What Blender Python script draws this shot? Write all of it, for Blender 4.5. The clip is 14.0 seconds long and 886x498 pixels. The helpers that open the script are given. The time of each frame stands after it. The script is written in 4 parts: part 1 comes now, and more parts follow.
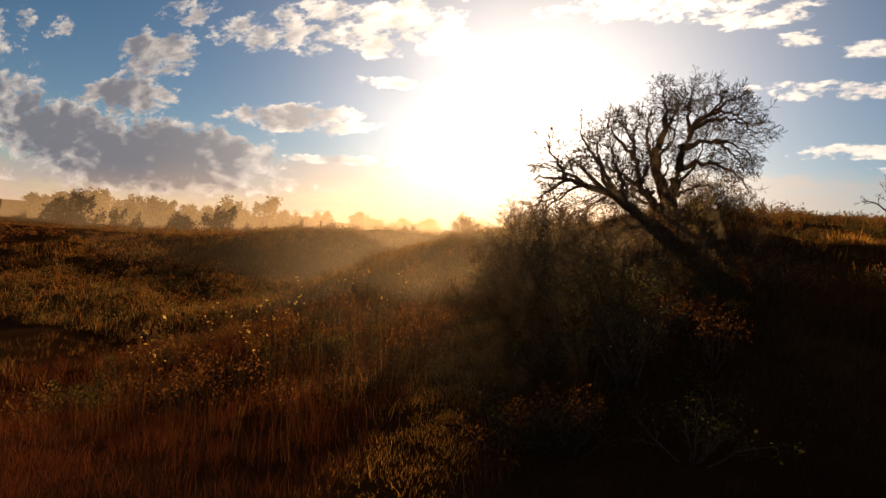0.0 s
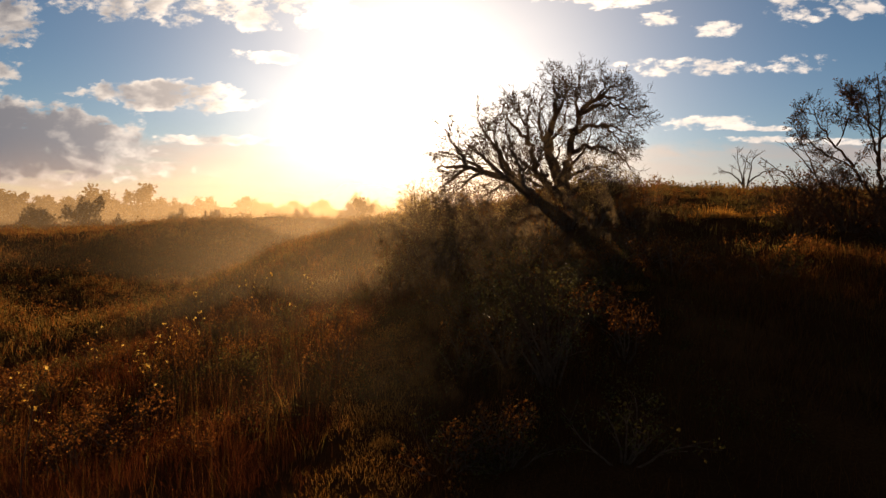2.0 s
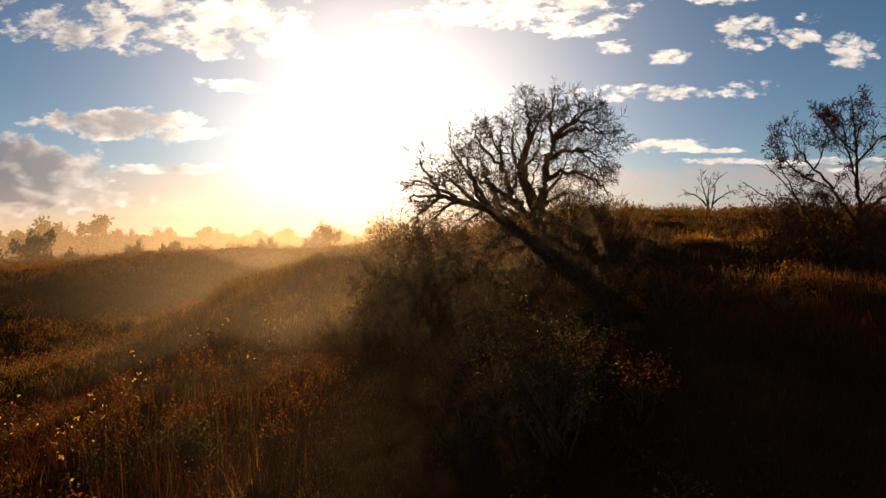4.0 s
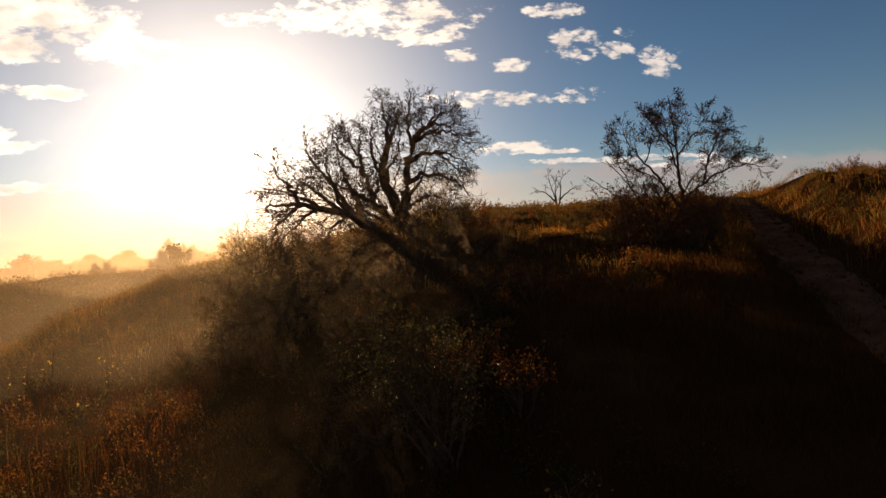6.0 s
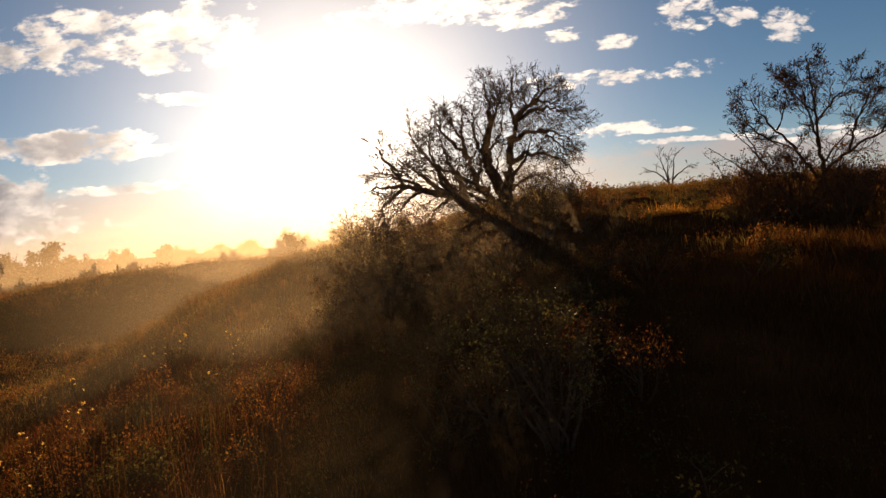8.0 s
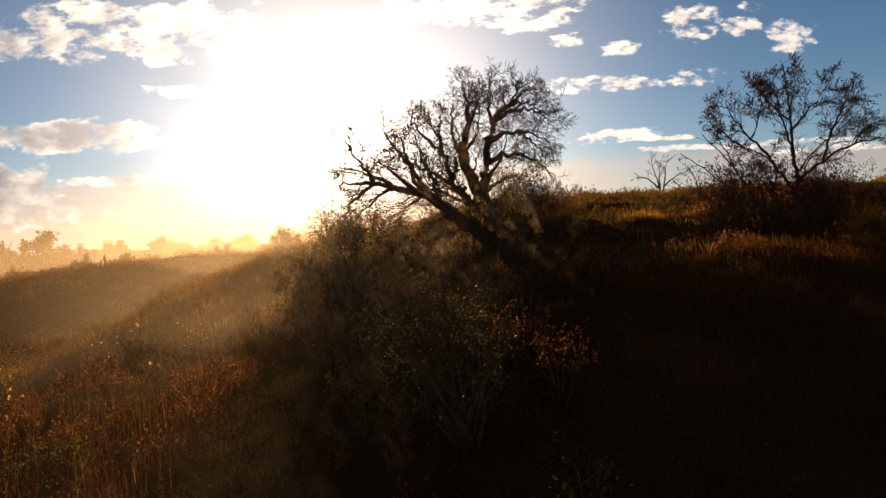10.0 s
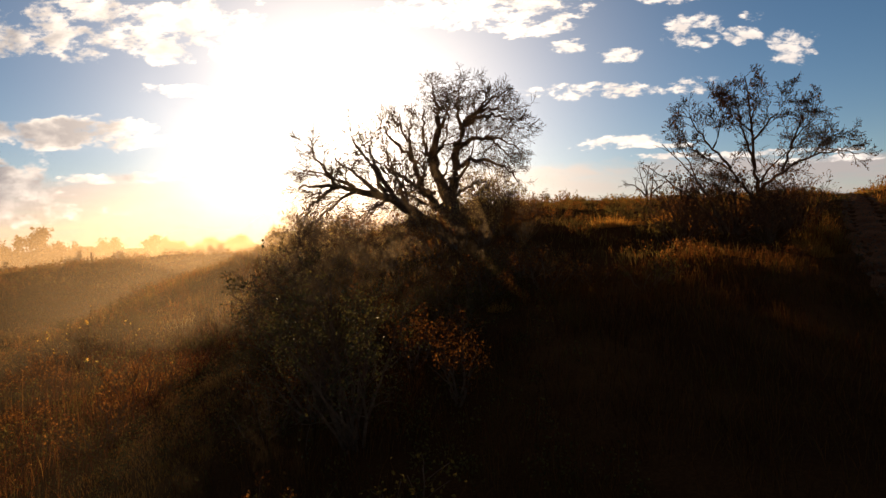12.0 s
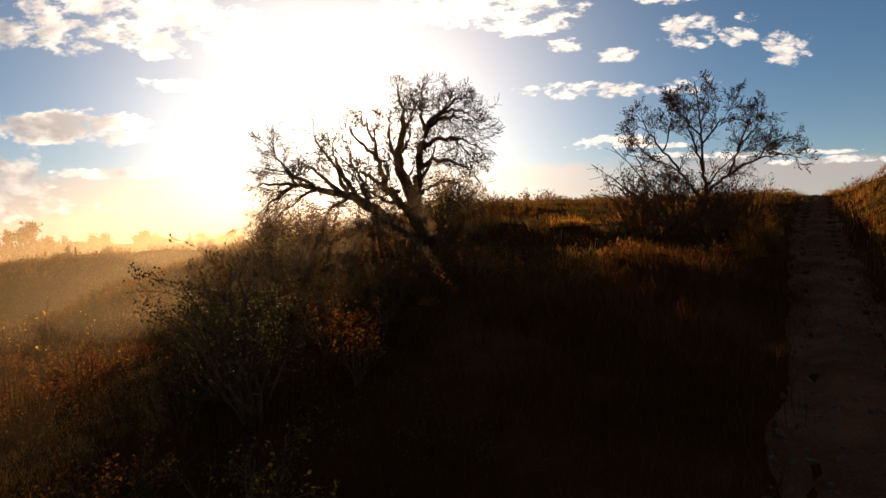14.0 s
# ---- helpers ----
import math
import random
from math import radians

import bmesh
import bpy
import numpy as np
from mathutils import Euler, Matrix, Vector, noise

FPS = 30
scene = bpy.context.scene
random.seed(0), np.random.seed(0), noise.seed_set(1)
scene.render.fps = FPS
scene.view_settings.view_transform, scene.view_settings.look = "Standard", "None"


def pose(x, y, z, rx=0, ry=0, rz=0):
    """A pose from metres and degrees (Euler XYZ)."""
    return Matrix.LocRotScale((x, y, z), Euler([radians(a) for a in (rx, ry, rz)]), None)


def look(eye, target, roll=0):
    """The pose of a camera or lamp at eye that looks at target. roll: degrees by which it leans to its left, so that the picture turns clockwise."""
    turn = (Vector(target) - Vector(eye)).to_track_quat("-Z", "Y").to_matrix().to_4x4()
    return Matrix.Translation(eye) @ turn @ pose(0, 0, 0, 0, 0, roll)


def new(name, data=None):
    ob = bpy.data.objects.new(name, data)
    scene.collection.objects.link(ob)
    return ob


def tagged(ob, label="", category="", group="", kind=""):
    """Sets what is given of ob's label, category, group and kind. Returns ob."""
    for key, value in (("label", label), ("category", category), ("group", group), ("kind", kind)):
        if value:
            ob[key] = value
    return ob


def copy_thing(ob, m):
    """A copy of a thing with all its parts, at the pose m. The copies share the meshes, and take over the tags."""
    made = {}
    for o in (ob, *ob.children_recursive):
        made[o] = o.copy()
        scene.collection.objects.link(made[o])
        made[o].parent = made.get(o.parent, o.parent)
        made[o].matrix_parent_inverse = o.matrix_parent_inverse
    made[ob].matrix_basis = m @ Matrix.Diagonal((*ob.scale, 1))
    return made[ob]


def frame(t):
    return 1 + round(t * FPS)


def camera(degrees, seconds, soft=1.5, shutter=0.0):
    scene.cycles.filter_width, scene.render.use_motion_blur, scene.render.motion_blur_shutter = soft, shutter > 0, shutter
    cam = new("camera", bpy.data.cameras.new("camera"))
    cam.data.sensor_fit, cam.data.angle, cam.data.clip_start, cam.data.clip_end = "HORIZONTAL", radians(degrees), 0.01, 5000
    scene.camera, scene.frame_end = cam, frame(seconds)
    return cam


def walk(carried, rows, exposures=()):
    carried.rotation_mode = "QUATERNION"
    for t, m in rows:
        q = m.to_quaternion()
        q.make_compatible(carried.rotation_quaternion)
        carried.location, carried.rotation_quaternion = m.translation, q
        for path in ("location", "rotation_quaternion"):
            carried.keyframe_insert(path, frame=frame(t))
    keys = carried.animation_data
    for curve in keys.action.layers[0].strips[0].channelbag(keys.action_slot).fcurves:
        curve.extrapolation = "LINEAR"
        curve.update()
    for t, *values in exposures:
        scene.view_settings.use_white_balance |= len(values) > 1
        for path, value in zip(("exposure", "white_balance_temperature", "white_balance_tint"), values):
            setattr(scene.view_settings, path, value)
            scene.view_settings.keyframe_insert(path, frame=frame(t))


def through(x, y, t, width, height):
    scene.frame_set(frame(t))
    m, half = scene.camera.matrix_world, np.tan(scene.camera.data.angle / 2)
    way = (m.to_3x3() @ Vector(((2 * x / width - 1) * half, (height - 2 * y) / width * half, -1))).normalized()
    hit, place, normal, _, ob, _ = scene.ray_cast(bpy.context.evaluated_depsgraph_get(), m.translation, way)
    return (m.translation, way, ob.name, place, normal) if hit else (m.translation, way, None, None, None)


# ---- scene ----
PATH = [
    (0.0, 0.664, -1.357, 1.458, 20.339, -2.084, -4.009),
    (0.5, 0.585, -1.324, 1.471, 18.151, -2.763, -3.713),
    (1.0, 0.489, -1.284, 1.523, 16.042, -3.642, -3.466),
    (1.5, 0.421, -1.261, 1.637, 13.304, -3.336, -2.738),
    (2.0, 0.372, -1.259, 1.767, 9.304, -3.915, -1.380),
    (2.5, 0.326, -1.155, 1.885, 6.157, -3.358, -0.033),
    (3.0, 0.251, -0.997, 1.974, 6.143, -2.564, -0.086),
    (5.3, 0.012, 0.051, 1.844, 3.764, -0.628, -0.190),
    (5.5, 0.054, -0.025, 1.861, 0.676, -0.721, 0.763),
    (6.0, 0.080, -0.150, 1.915, -8.071, -1.096, 3.745),
    (6.5, 0.060, -0.120, 1.881, -7.226, -1.087, 3.782),
    (7.0, 0.001, 0.000, 1.800, 0.006, -1.369, 1.944),
    (7.5, -0.006, 0.073, 1.775, 2.865, -1.802, 3.160),
    (8.0, 0.021, 0.042, 1.777, 2.589, -1.658, 4.590),
    (10.5, 0.853, 0.136, 1.673, 2.429, -1.489, 2.369),
    (11.0, 1.048, 0.131, 1.673, 2.473, -1.310, 2.076),
    (11.5, 1.262, 0.079, 1.676, 2.231, -1.348, 2.212),
    (12.0, 1.463, 0.031, 1.660, 2.228, -1.230, 1.886),
    (12.5, 1.675, -0.027, 1.646, 2.433, -1.111, 1.552),
    (13.0, 1.897, -0.124, 1.640, 2.175, -1.264, 1.672),
    (13.5, 2.135, -0.262, 1.633, 1.804, -1.222, 1.561),
    (14.0, 2.330, -0.373, 1.626, 1.693, -1.462, 1.427),
]
cam = camera(78, 14.0, soft=1.5)
walk(cam, [(t, pose(x, y, z, 90 + tilt, 0, turn) @ pose(0, 0, 0, 0, 0, -lean))
           for t, x, y, z, turn, tilt, lean in PATH], [(0.0, 1.04, 7950, 18), (3.0, 1.12, 7950, 18), (6.0, 0.92, 7950, 19), (8.0, 1.14, 7950, 18), (14.0, 1.28, 7950, 18)])

# ---- light ----
SUN_AZ, SUN_EL = -10.8, 10.0   # degrees east of the y axis, degrees up
SUN_DIR = Vector((math.sin(radians(SUN_AZ)) * math.cos(radians(SUN_EL)),
                  math.cos(radians(SUN_AZ)) * math.cos(radians(SUN_EL)), math.sin(radians(SUN_EL))))


class Nodes:
    """Short hand for wiring shader nodes."""

    def __init__(self, tree):
        self.tree = tree
        tree.nodes.clear()

    def add(self, kind):
        return self.tree.nodes.new(kind)

    def put(self, value, socket):
        if isinstance(value, bpy.types.NodeSocket):
            self.tree.links.new(value, socket)
        elif value is not None:
            socket.default_value = value

    def math(self, op, a, b=None, c=None, clamp=False):
        n = self.add("ShaderNodeMath")
        n.operation, n.use_clamp = op, clamp
        for v, s in zip((a, b, c), n.inputs):
            self.put(v, s)
        return n.outputs[0]

    def vec(self, op, a, b=None, c=None):
        n = self.add("ShaderNodeVectorMath")
        n.operation = op
        for v, s in zip((a, b, c), n.inputs):
            self.put(v, s)
        return n.outputs["Value"] if op in ("DOT_PRODUCT", "LENGTH", "DISTANCE") else n.outputs[0]

    def step(self, x, lo, hi, a=0.0, b=1.0):
        n = self.add("ShaderNodeMapRange")
        n.interpolation_type = "SMOOTHSTEP"
        for v, s in zip((x, lo, hi, a, b), n.inputs):
            self.put(v, s)
        return n.outputs[0]

    def noise(self, vector, scale, detail=4.0, rough=0.55, distort=0.0):
        n = self.add("ShaderNodeTexNoise")
        self.put(vector, n.inputs["Vector"])
        n.inputs["Scale"].default_value, n.inputs["Detail"].default_value = scale, detail
        n.inputs["Roughness"].default_value, n.inputs["Distortion"].default_value = rough, distort
        return n.outputs["Fac"]

    def mix(self, fac, a, b, blend="MIX"):
        n = self.add("ShaderNodeMix")
        n.data_type, n.blend_type = "RGBA", blend
        self.put(fac, n.inputs[0])
        for v, s in ((a, n.inputs[6]), (b, n.inputs[7])):
            self.put((*v, 1.0) if isinstance(v, tuple) and len(v) == 3 else v, s)
        return n.outputs[2]

    def ramp(self, fac, stops):
        n = self.add("ShaderNodeValToRGB")
        self.put(fac, n.inputs[0])
        el = n.color_ramp.elements
        while len(el) < len(stops):
            el.new(0.5)
        for e, (p, c) in zip(el, stops):
            e.position, e.color = p, (*c, 1.0)
        return n.outputs[0]


# clouds that stand over the place: tangent of azimuth, of height, half width, half height, weight
CLOUDS_EAST = [
    (0.477, 0.253, 0.038, 0.026, 0.75), (0.338, 0.279, 0.046, 0.030, 0.68), (0.405, 0.274, 0.030, 0.015, 0.8),
    (0.158, 0.272, 0.030, 0.012, 0.8), (0.335, 0.206, 0.046, 0.012, 0.7), (0.200, 0.204, 0.105, 0.013, 0.75),
    (0.020, 0.329, 0.190, 0.028, 0.8), (0.090, 0.299, 0.070, 0.015, 0.85), (0.235, 0.253, 0.032, 0.014, 0.75),
    (0.310, 0.335, 0.050, 0.012, 0.8), (0.230, 0.128, 0.080, 0.010, 0.7), (0.420, 0.300, 0.022, 0.010, 0.7),
    (0.400, 0.106, 0.180, 0.005, 0.85), (0.290, 0.120, 0.080, 0.004, 0.8), (0.560, 0.094, 0.120, 0.006, 0.8),
]
CLOUDS_WEST = [
    (-0.55, 0.330, 0.160, 0.045, 0.84), (-0.40, 0.325, 0.130, 0.045, 0.84), (-0.30, 0.285, 0.080, 0.022, 0.8), (-0.43, 0.285, 0.060, 0.018, 0.8),
    (-0.66, 0.320, 0.060, 0.030, 0.8), (-0.41, 0.230, 0.045, 0.011, 0.85), (-0.60, 0.178, 0.150, 0.022, 1.05), (-0.50, 0.160, 0.080, 0.012, 0.9),
    (-0.49, 0.103, 0.160, 0.010, 0.9), (-0.39, 0.100, 0.090, 0.007, 0.8), (-0.68, 0.115, 0.060, 0.020, 0.95), (-0.93, 0.100, 0.280, 0.070, 1.4),
    (-1.20, 0.150, 0.200, 0.060, 1.3), (-0.75, 0.105, 0.120, 0.030, 1.1), (-0.92, 0.300, 0.090, 0.055, 1.05), (-1.00, 0.220, 0.150, 0.045, 1.05),
    (-1.35, 0.220, 0.120, 0.060, 1.1), (-1.19, 0.365, 0.050, 0.025, 0.8), (-1.30, 0.390, 0.040, 0.030, 0.8), (-0.74, 0.335, 0.060, 0.030, 0.75),
    (-0.85, 0.375, 0.080, 0.030, 0.7), (-0.95, 0.055, 0.400, 0.022, 0.9), (-1.60, 0.300, 0.300, 0.150, 0.7),
]


def build_sky():
    world = bpy.data.worlds.new("sky")
    scene.world = world
    world.use_nodes = True
    n = Nodes(world.node_tree)
    way = n.add("ShaderNodeTexCoord").outputs["Generated"]
    sep = n.add("ShaderNodeSeparateXYZ")
    n.put(way, sep.inputs[0])
    x, y, z = sep.outputs
    front = n.step(y, 0.05, 0.2)
    depth = n.math("MAXIMUM", y, 0.05)
    u, v = (n.math("MULTIPLY", n.math("DIVIDE", c, depth), 0.802) for c in (x, z))
    sky = n.add("ShaderNodeTexSky")
    sky.sky_type, sky.sun_disc, sky.altitude = "NISHITA", False, 1500.0
    sky.sun_elevation, sky.sun_rotation = radians(SUN_EL), radians(SUN_AZ)
    sky.air_density, sky.dust_density, sky.ozone_density = 1.0, 0.3, 2.5
    # cloud cover: the named clouds, ragged by noise, and open cumulus elsewhere
    flat = n.add("ShaderNodeCombineXYZ")
    n.put(n.math("MULTIPLY", u, 1.0), flat.inputs[0])
    n.put(n.math("MULTIPLY", v, 2.0), flat.inputs[1])
    ragged = n.math("ADD", n.math("MULTIPLY", n.noise(flat.outputs[0], 14.0, 6.0, 0.58, 0.25), 0.66),
                    n.math("MULTIPLY", n.noise(flat.outputs[0], 44.0, 5.0, 0.62, 0.2), 0.34))
    # cloud flanks turned to the sun are lit
    sunward = n.vec("SUBTRACT", (-0.153, 0.33, 0.0), flat.outputs[0])
    shifted = n.vec("MULTIPLY_ADD", n.vec("NORMALIZE", sunward), (0.022, 0.022, 0.0), flat.outputs[0])
    relief = n.math("SUBTRACT", n.noise(flat.outputs[0], 9.0, 5.0, 0.5, 0.2), n.noise(shifted, 9.0, 5.0, 0.5, 0.2))
    broad = n.noise(flat.outputs[0], 4.5, 3.0, 0.5)
    warp_u = n.math("MULTIPLY", n.math("SUBTRACT", n.noise(n.vec("ADD", flat.outputs[0], (7.0, 3.0, 0.0)), 6.5, 4.0, 0.6), 0.5), 0.10)
    warp_v = n.math("MULTIPLY", n.math("SUBTRACT", n.noise(n.vec("ADD", flat.outputs[0], (2.0, 9.0, 0.0)), 9.0, 4.0, 0.6), 0.5), 0.045)
    west_u, west_v = n.math("ADD", u, warp_u), n.math("ADD", v, warp_v)

    def banks(clouds, bu, bv):
        most = 0.0
        for cu, cv, hw, hh, weight in clouds:
            du = n.math("MULTIPLY", n.math("SUBTRACT", bu, cu), 1.0 / hw)
            dv = n.math("MULTIPLY", n.math("SUBTRACT", bv, cv), 1.0 / hh)
            d2 = n.math("MULTIPLY_ADD", du, du, n.math("MULTIPLY", dv, dv))
            most = n.math("MAXIMUM", most, n.math("MULTIPLY", n.step(d2, 0.0, 2.0, 1.0, 0.0), weight))
        return most

    east_u, east_v = n.math("MULTIPLY_ADD", warp_u, 0.35, u), n.math("MULTIPLY_ADD", warp_v, 0.35, v)
    cover_east = n.math("MULTIPLY", banks(CLOUDS_EAST, east_u, east_v), front)
    cover_west = n.math("MULTIPLY", banks(CLOUDS_WEST, west_u, west_v), front)
    cover = n.math("MAXIMUM", cover_east, cover_west)
    # broken cloud added behind the viewer, unseen, to hold down the fill light
    up = n.math("ADD", n.math("MAXIMUM", z, 0.0), 0.12)
    plane = n.add("ShaderNodeCombineXYZ")
    n.put(n.math("DIVIDE", x, up), plane.inputs[0])
    n.put(n.math("DIVIDE", y, up), plane.inputs[1])
    rest = n.math("MULTIPLY", n.step(n.noise(plane.outputs[0], 1.7, 5.0, 0.6), 0.40, 0.55),
                  n.math("MULTIPLY", n.math("SUBTRACT", 1.0, front), 0.85))
    frayed = n.math("ADD", n.math("MULTIPLY", n.noise(flat.outputs[0], 21.0, 6.0, 0.6, 0.3), 0.65),
                    n.math("MULTIPLY", n.noise(flat.outputs[0], 70.0, 4.0, 0.6, 0.2), 0.35))
    dense = n.math("MULTIPLY", n.step(n.math("MULTIPLY_ADD", n.math("SUBTRACT", ragged, 0.5), 4.2, cover_west), 0.40, 0.95), n.step(cover_west, 0.03, 0.35))
    small = n.math("MULTIPLY", n.step(n.math("MULTIPLY_ADD", n.math("SUBTRACT", frayed, 0.5), 3.6, cover_east), 0.40, 0.95), n.step(cover_east, 0.05, 0.45))
    dense = n.math("MAXIMUM", dense, small)
    # low grey bank along the horizon
    crest = n.math("ADD", v, n.math("MULTIPLY", n.math("SUBTRACT", n.math("ADD", broad, ragged), 1.0), 0.05))
    lowbank = n.math("MULTIPLY", n.step(crest, 0.088, 0.108, 1.0, 0.0), front)
    sun = n.vec("DOT_PRODUCT", n.vec("NORMALIZE", way), tuple(SUN_DIR))
    ang = n.math("ARCCOSINE", n.math("MINIMUM", sun, 0.99999))
    near = n.math("EXPONENT", n.math("MULTIPLY", ang, -4.0))
    # thick parts of a cloud turn grey underneath, thin rims stay bright and warm
    heavy = n.step(u, -0.50, -0.15, 1.0, 0.45)
    thick = n.math("ADD", n.math("MULTIPLY_ADD", n.math("SUBTRACT", ragged, 0.5), 0.7, n.math("MULTIPLY", cover, 0.75)), n.math("MULTIPLY", relief, -2.2))
    thick = n.math("MULTIPLY", n.step(thick, 0.25, 0.95), heavy)
    rim = n.mix(near, (0.40, 0.415, 0.435), (1.0, 0.88, 0.68))
    grey = n.mix(near, (0.105, 0.130, 0.178), (0.45, 0.38, 0.27))
    cloud = n.vec("SCALE", n.mix(thick, rim, grey))
    n.put(n.step(u, -0.95, -0.40, 0.7, 1.0), cloud.node.inputs["Scale"])
    clear = n.add("ShaderNodeHueSaturation")
    clear.inputs["Saturation"].default_value = 1.2
    n.put(sky.outputs[0], clear.inputs["Color"])
    blue = n.vec("SCALE", n.vec("MULTIPLY", clear.outputs[0], (1.05, 0.98, 0.97)))
    blue.node.inputs["Scale"].default_value = 0.040
    streak = n.add("ShaderNodeCombineXYZ")
    n.put(n.math("MULTIPLY", u, 5.0), streak.inputs[0])
    n.put(n.math("MULTIPLY", v, 42.0), streak.inputs[1])
    layers = n.step(n.noise(streak.outputs[0], 1.0, 5.0, 0.6, 0.4), 0.38, 0.66)
    lowbank = n.math("MULTIPLY", lowbank, n.math("MULTIPLY_ADD", layers, -0.45, 1.0))
    base = n.mix(n.math("MULTIPLY", lowbank, 0.85), blue, n.mix(near, (0.185, 0.185, 0.205), (0.48, 0.41, 0.325)))
    base = n.mix(dense, base, cloud)
    # that unseen broken cloud is kept dark grey so shaded ground stays dark
    base = n.mix(rest, base, (0.056, 0.054, 0.056))
    # the bright aureole of haze round the sun
    glow = n.math("ADD", n.math("MULTIPLY", n.math("EXPONENT", n.math("MULTIPLY", n.math("MULTIPLY", ang, ang), -165.0)), 2.2),
                  n.math("MULTIPLY", n.math("EXPONENT", n.math("MULTIPLY", n.math("MULTIPLY", ang, ang), -10.0)), 0.50))
    # thin cloud beside the sun, lit through
    veil = n.vec("DOT_PRODUCT", n.vec("NORMALIZE", way), (-0.262, 0.957, 0.125))
    veil = n.math("EXPONENT", n.math("MULTIPLY", n.math("SUBTRACT", 1.0, veil), -48.0))
    glow = n.math("ADD", glow, n.math("MULTIPLY", veil, n.step(broad, 0.3, 0.6, 0.1, 0.26)))
    halo = n.vec("SCALE", n.mix(n.step(ang, 0.0, 0.5), (1.0, 0.94, 0.80), (1.0, 0.91, 0.76)))
    n.put(glow, halo.node.inputs["Scale"])
    total = n.vec("ADD", base, halo)
    bg = n.add("ShaderNodeBackground")
    n.put(total, bg.inputs["Color"])
    bg.inputs["Strength"].default_value = 1.0
    n.put(bg.outputs[0], n.add("ShaderNodeOutputWorld").inputs[0])


build_sky()
lamp = bpy.data.lights.new("sun", "SUN")
lamp.energy, lamp.angle, lamp.color = 5.0, radians(0.6), (1.0, 0.74, 0.45)
new("sun", lamp).matrix_world = look(SUN_DIR * 500, (0, 0, 0))

# ---- materials ----


def material(name):
    m = bpy.data.materials.new(name)
    m.use_nodes = True
    return m, Nodes(m.node_tree)


def finish(n, shader):
    out = n.add("ShaderNodeOutputMaterial")
    n.put(shader, out.inputs[0])


def leafy(name, stops, through=0.45, gloss=0.0, patch=0.9):
    """Thin plant matter: diffuse, let through by back light, a little sheen. Colour from a ramp, by blade and by patch."""
    m, n = material(name)
    isle = n.add("ShaderNodeNewGeometry").outputs["Random Per Island"]
    where = n.add("ShaderNodeNewGeometry").outputs["Position"]
    mixed = n.math("ADD", n.math("MULTIPLY", isle, 0.5), n.math("MULTIPLY", n.noise(where, patch, 2.0), 0.5))
    mixed = n.step(mixed, 0.22, 0.78)
    col = n.ramp(mixed, stops)
    col = n.mix(n.math("MULTIPLY", n.noise(where, 35.0, 2.0), 0.5), col, (0.03, 0.02, 0.012))
    if gloss > 0:
        front = n.add("ShaderNodeBsdfPrincipled")
        front.inputs["Roughness"].default_value = 0.6
        front.inputs["Specular IOR Level"].default_value = gloss
    else:
        front = n.add("ShaderNodeBsdfDiffuse")
    n.put(col, front.inputs[0])
    back = n.add("ShaderNodeBsdfTranslucent")
    n.put(col, back.inputs[0])
    mixs = n.add("ShaderNodeMixShader")
    mixs.inputs[0].default_value = through
    n.put(front.outputs[0], mixs.inputs[1])
    n.put(back.outputs[0], mixs.inputs[2])
    finish(n, mixs.outputs[0])
    return m


def rough_stuff(name, stops, scale, bump=0.3, fine=40.0, rough=0.9):
    """Bark, soil, stone: colour at two scales, with relief."""
    m, n = material(name)
    where = n.add("ShaderNodeNewGeometry").outputs["Position"]
    a, b = n.noise(where, scale, 5.0, 0.6), n.noise(where, fine, 4.0, 0.7)
    col = n.ramp(n.math("ADD", n.math("MULTIPLY", a, 0.6), n.math("MULTIPLY", b, 0.4)), stops)
    p = n.add("ShaderNodeBsdfDiffuse")
    n.put(col, p.inputs["Color"])
    p.inputs["Roughness"].default_value = rough
    bm = n.add("ShaderNodeBump")
    bm.inputs["Strength"].default_value, bm.inputs["Distance"].default_value = bump, 0.03
    n.put(b, bm.inputs["Height"])
    n.put(bm.outputs[0], p.inputs["Normal"])
    finish(n, p.outputs[0])
    return m


SOIL = rough_stuff("soil", [(0.3, (0.022, 0.009, 0.004)), (0.5, (0.05, 0.021, 0.008)), (0.7, (0.10, 0.045, 0.016))], 0.6)
ROAD = rough_stuff("dirt_road", [(0.3, (0.065, 0.026, 0.013)), (0.5, (0.15, 0.066, 0.034)), (0.72, (0.27, 0.135, 0.075))], 1.2, 0.7)
STONE = rough_stuff("stone", [(0.3, (0.05, 0.036, 0.026)), (0.7, (0.16, 0.12, 0.09))], 9.0)
BARK = rough_stuff("bark", [(0.3, (0.045, 0.028, 0.018)), (0.5, (0.10, 0.062, 0.04)), (0.7, (0.19, 0.125, 0.085))], 6.0, 0.8, 28.0)
DEADWOOD = rough_stuff("deadwood", [(0.3, (0.09, 0.065, 0.05)), (0.7, (0.24, 0.19, 0.15))], 6.0, 0.6, 28.0)
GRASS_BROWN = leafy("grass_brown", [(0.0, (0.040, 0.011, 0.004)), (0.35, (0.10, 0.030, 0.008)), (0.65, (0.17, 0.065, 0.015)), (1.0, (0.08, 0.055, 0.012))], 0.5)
GRASS_ORANGE = leafy("grass_orange", [(0.0, (0.13, 0.035, 0.010)), (0.4, (0.27, 0.095, 0.022)), (0.7, (0.37, 0.165, 0.036)), (1.0, (0.16, 0.13, 0.03))], 0.6)
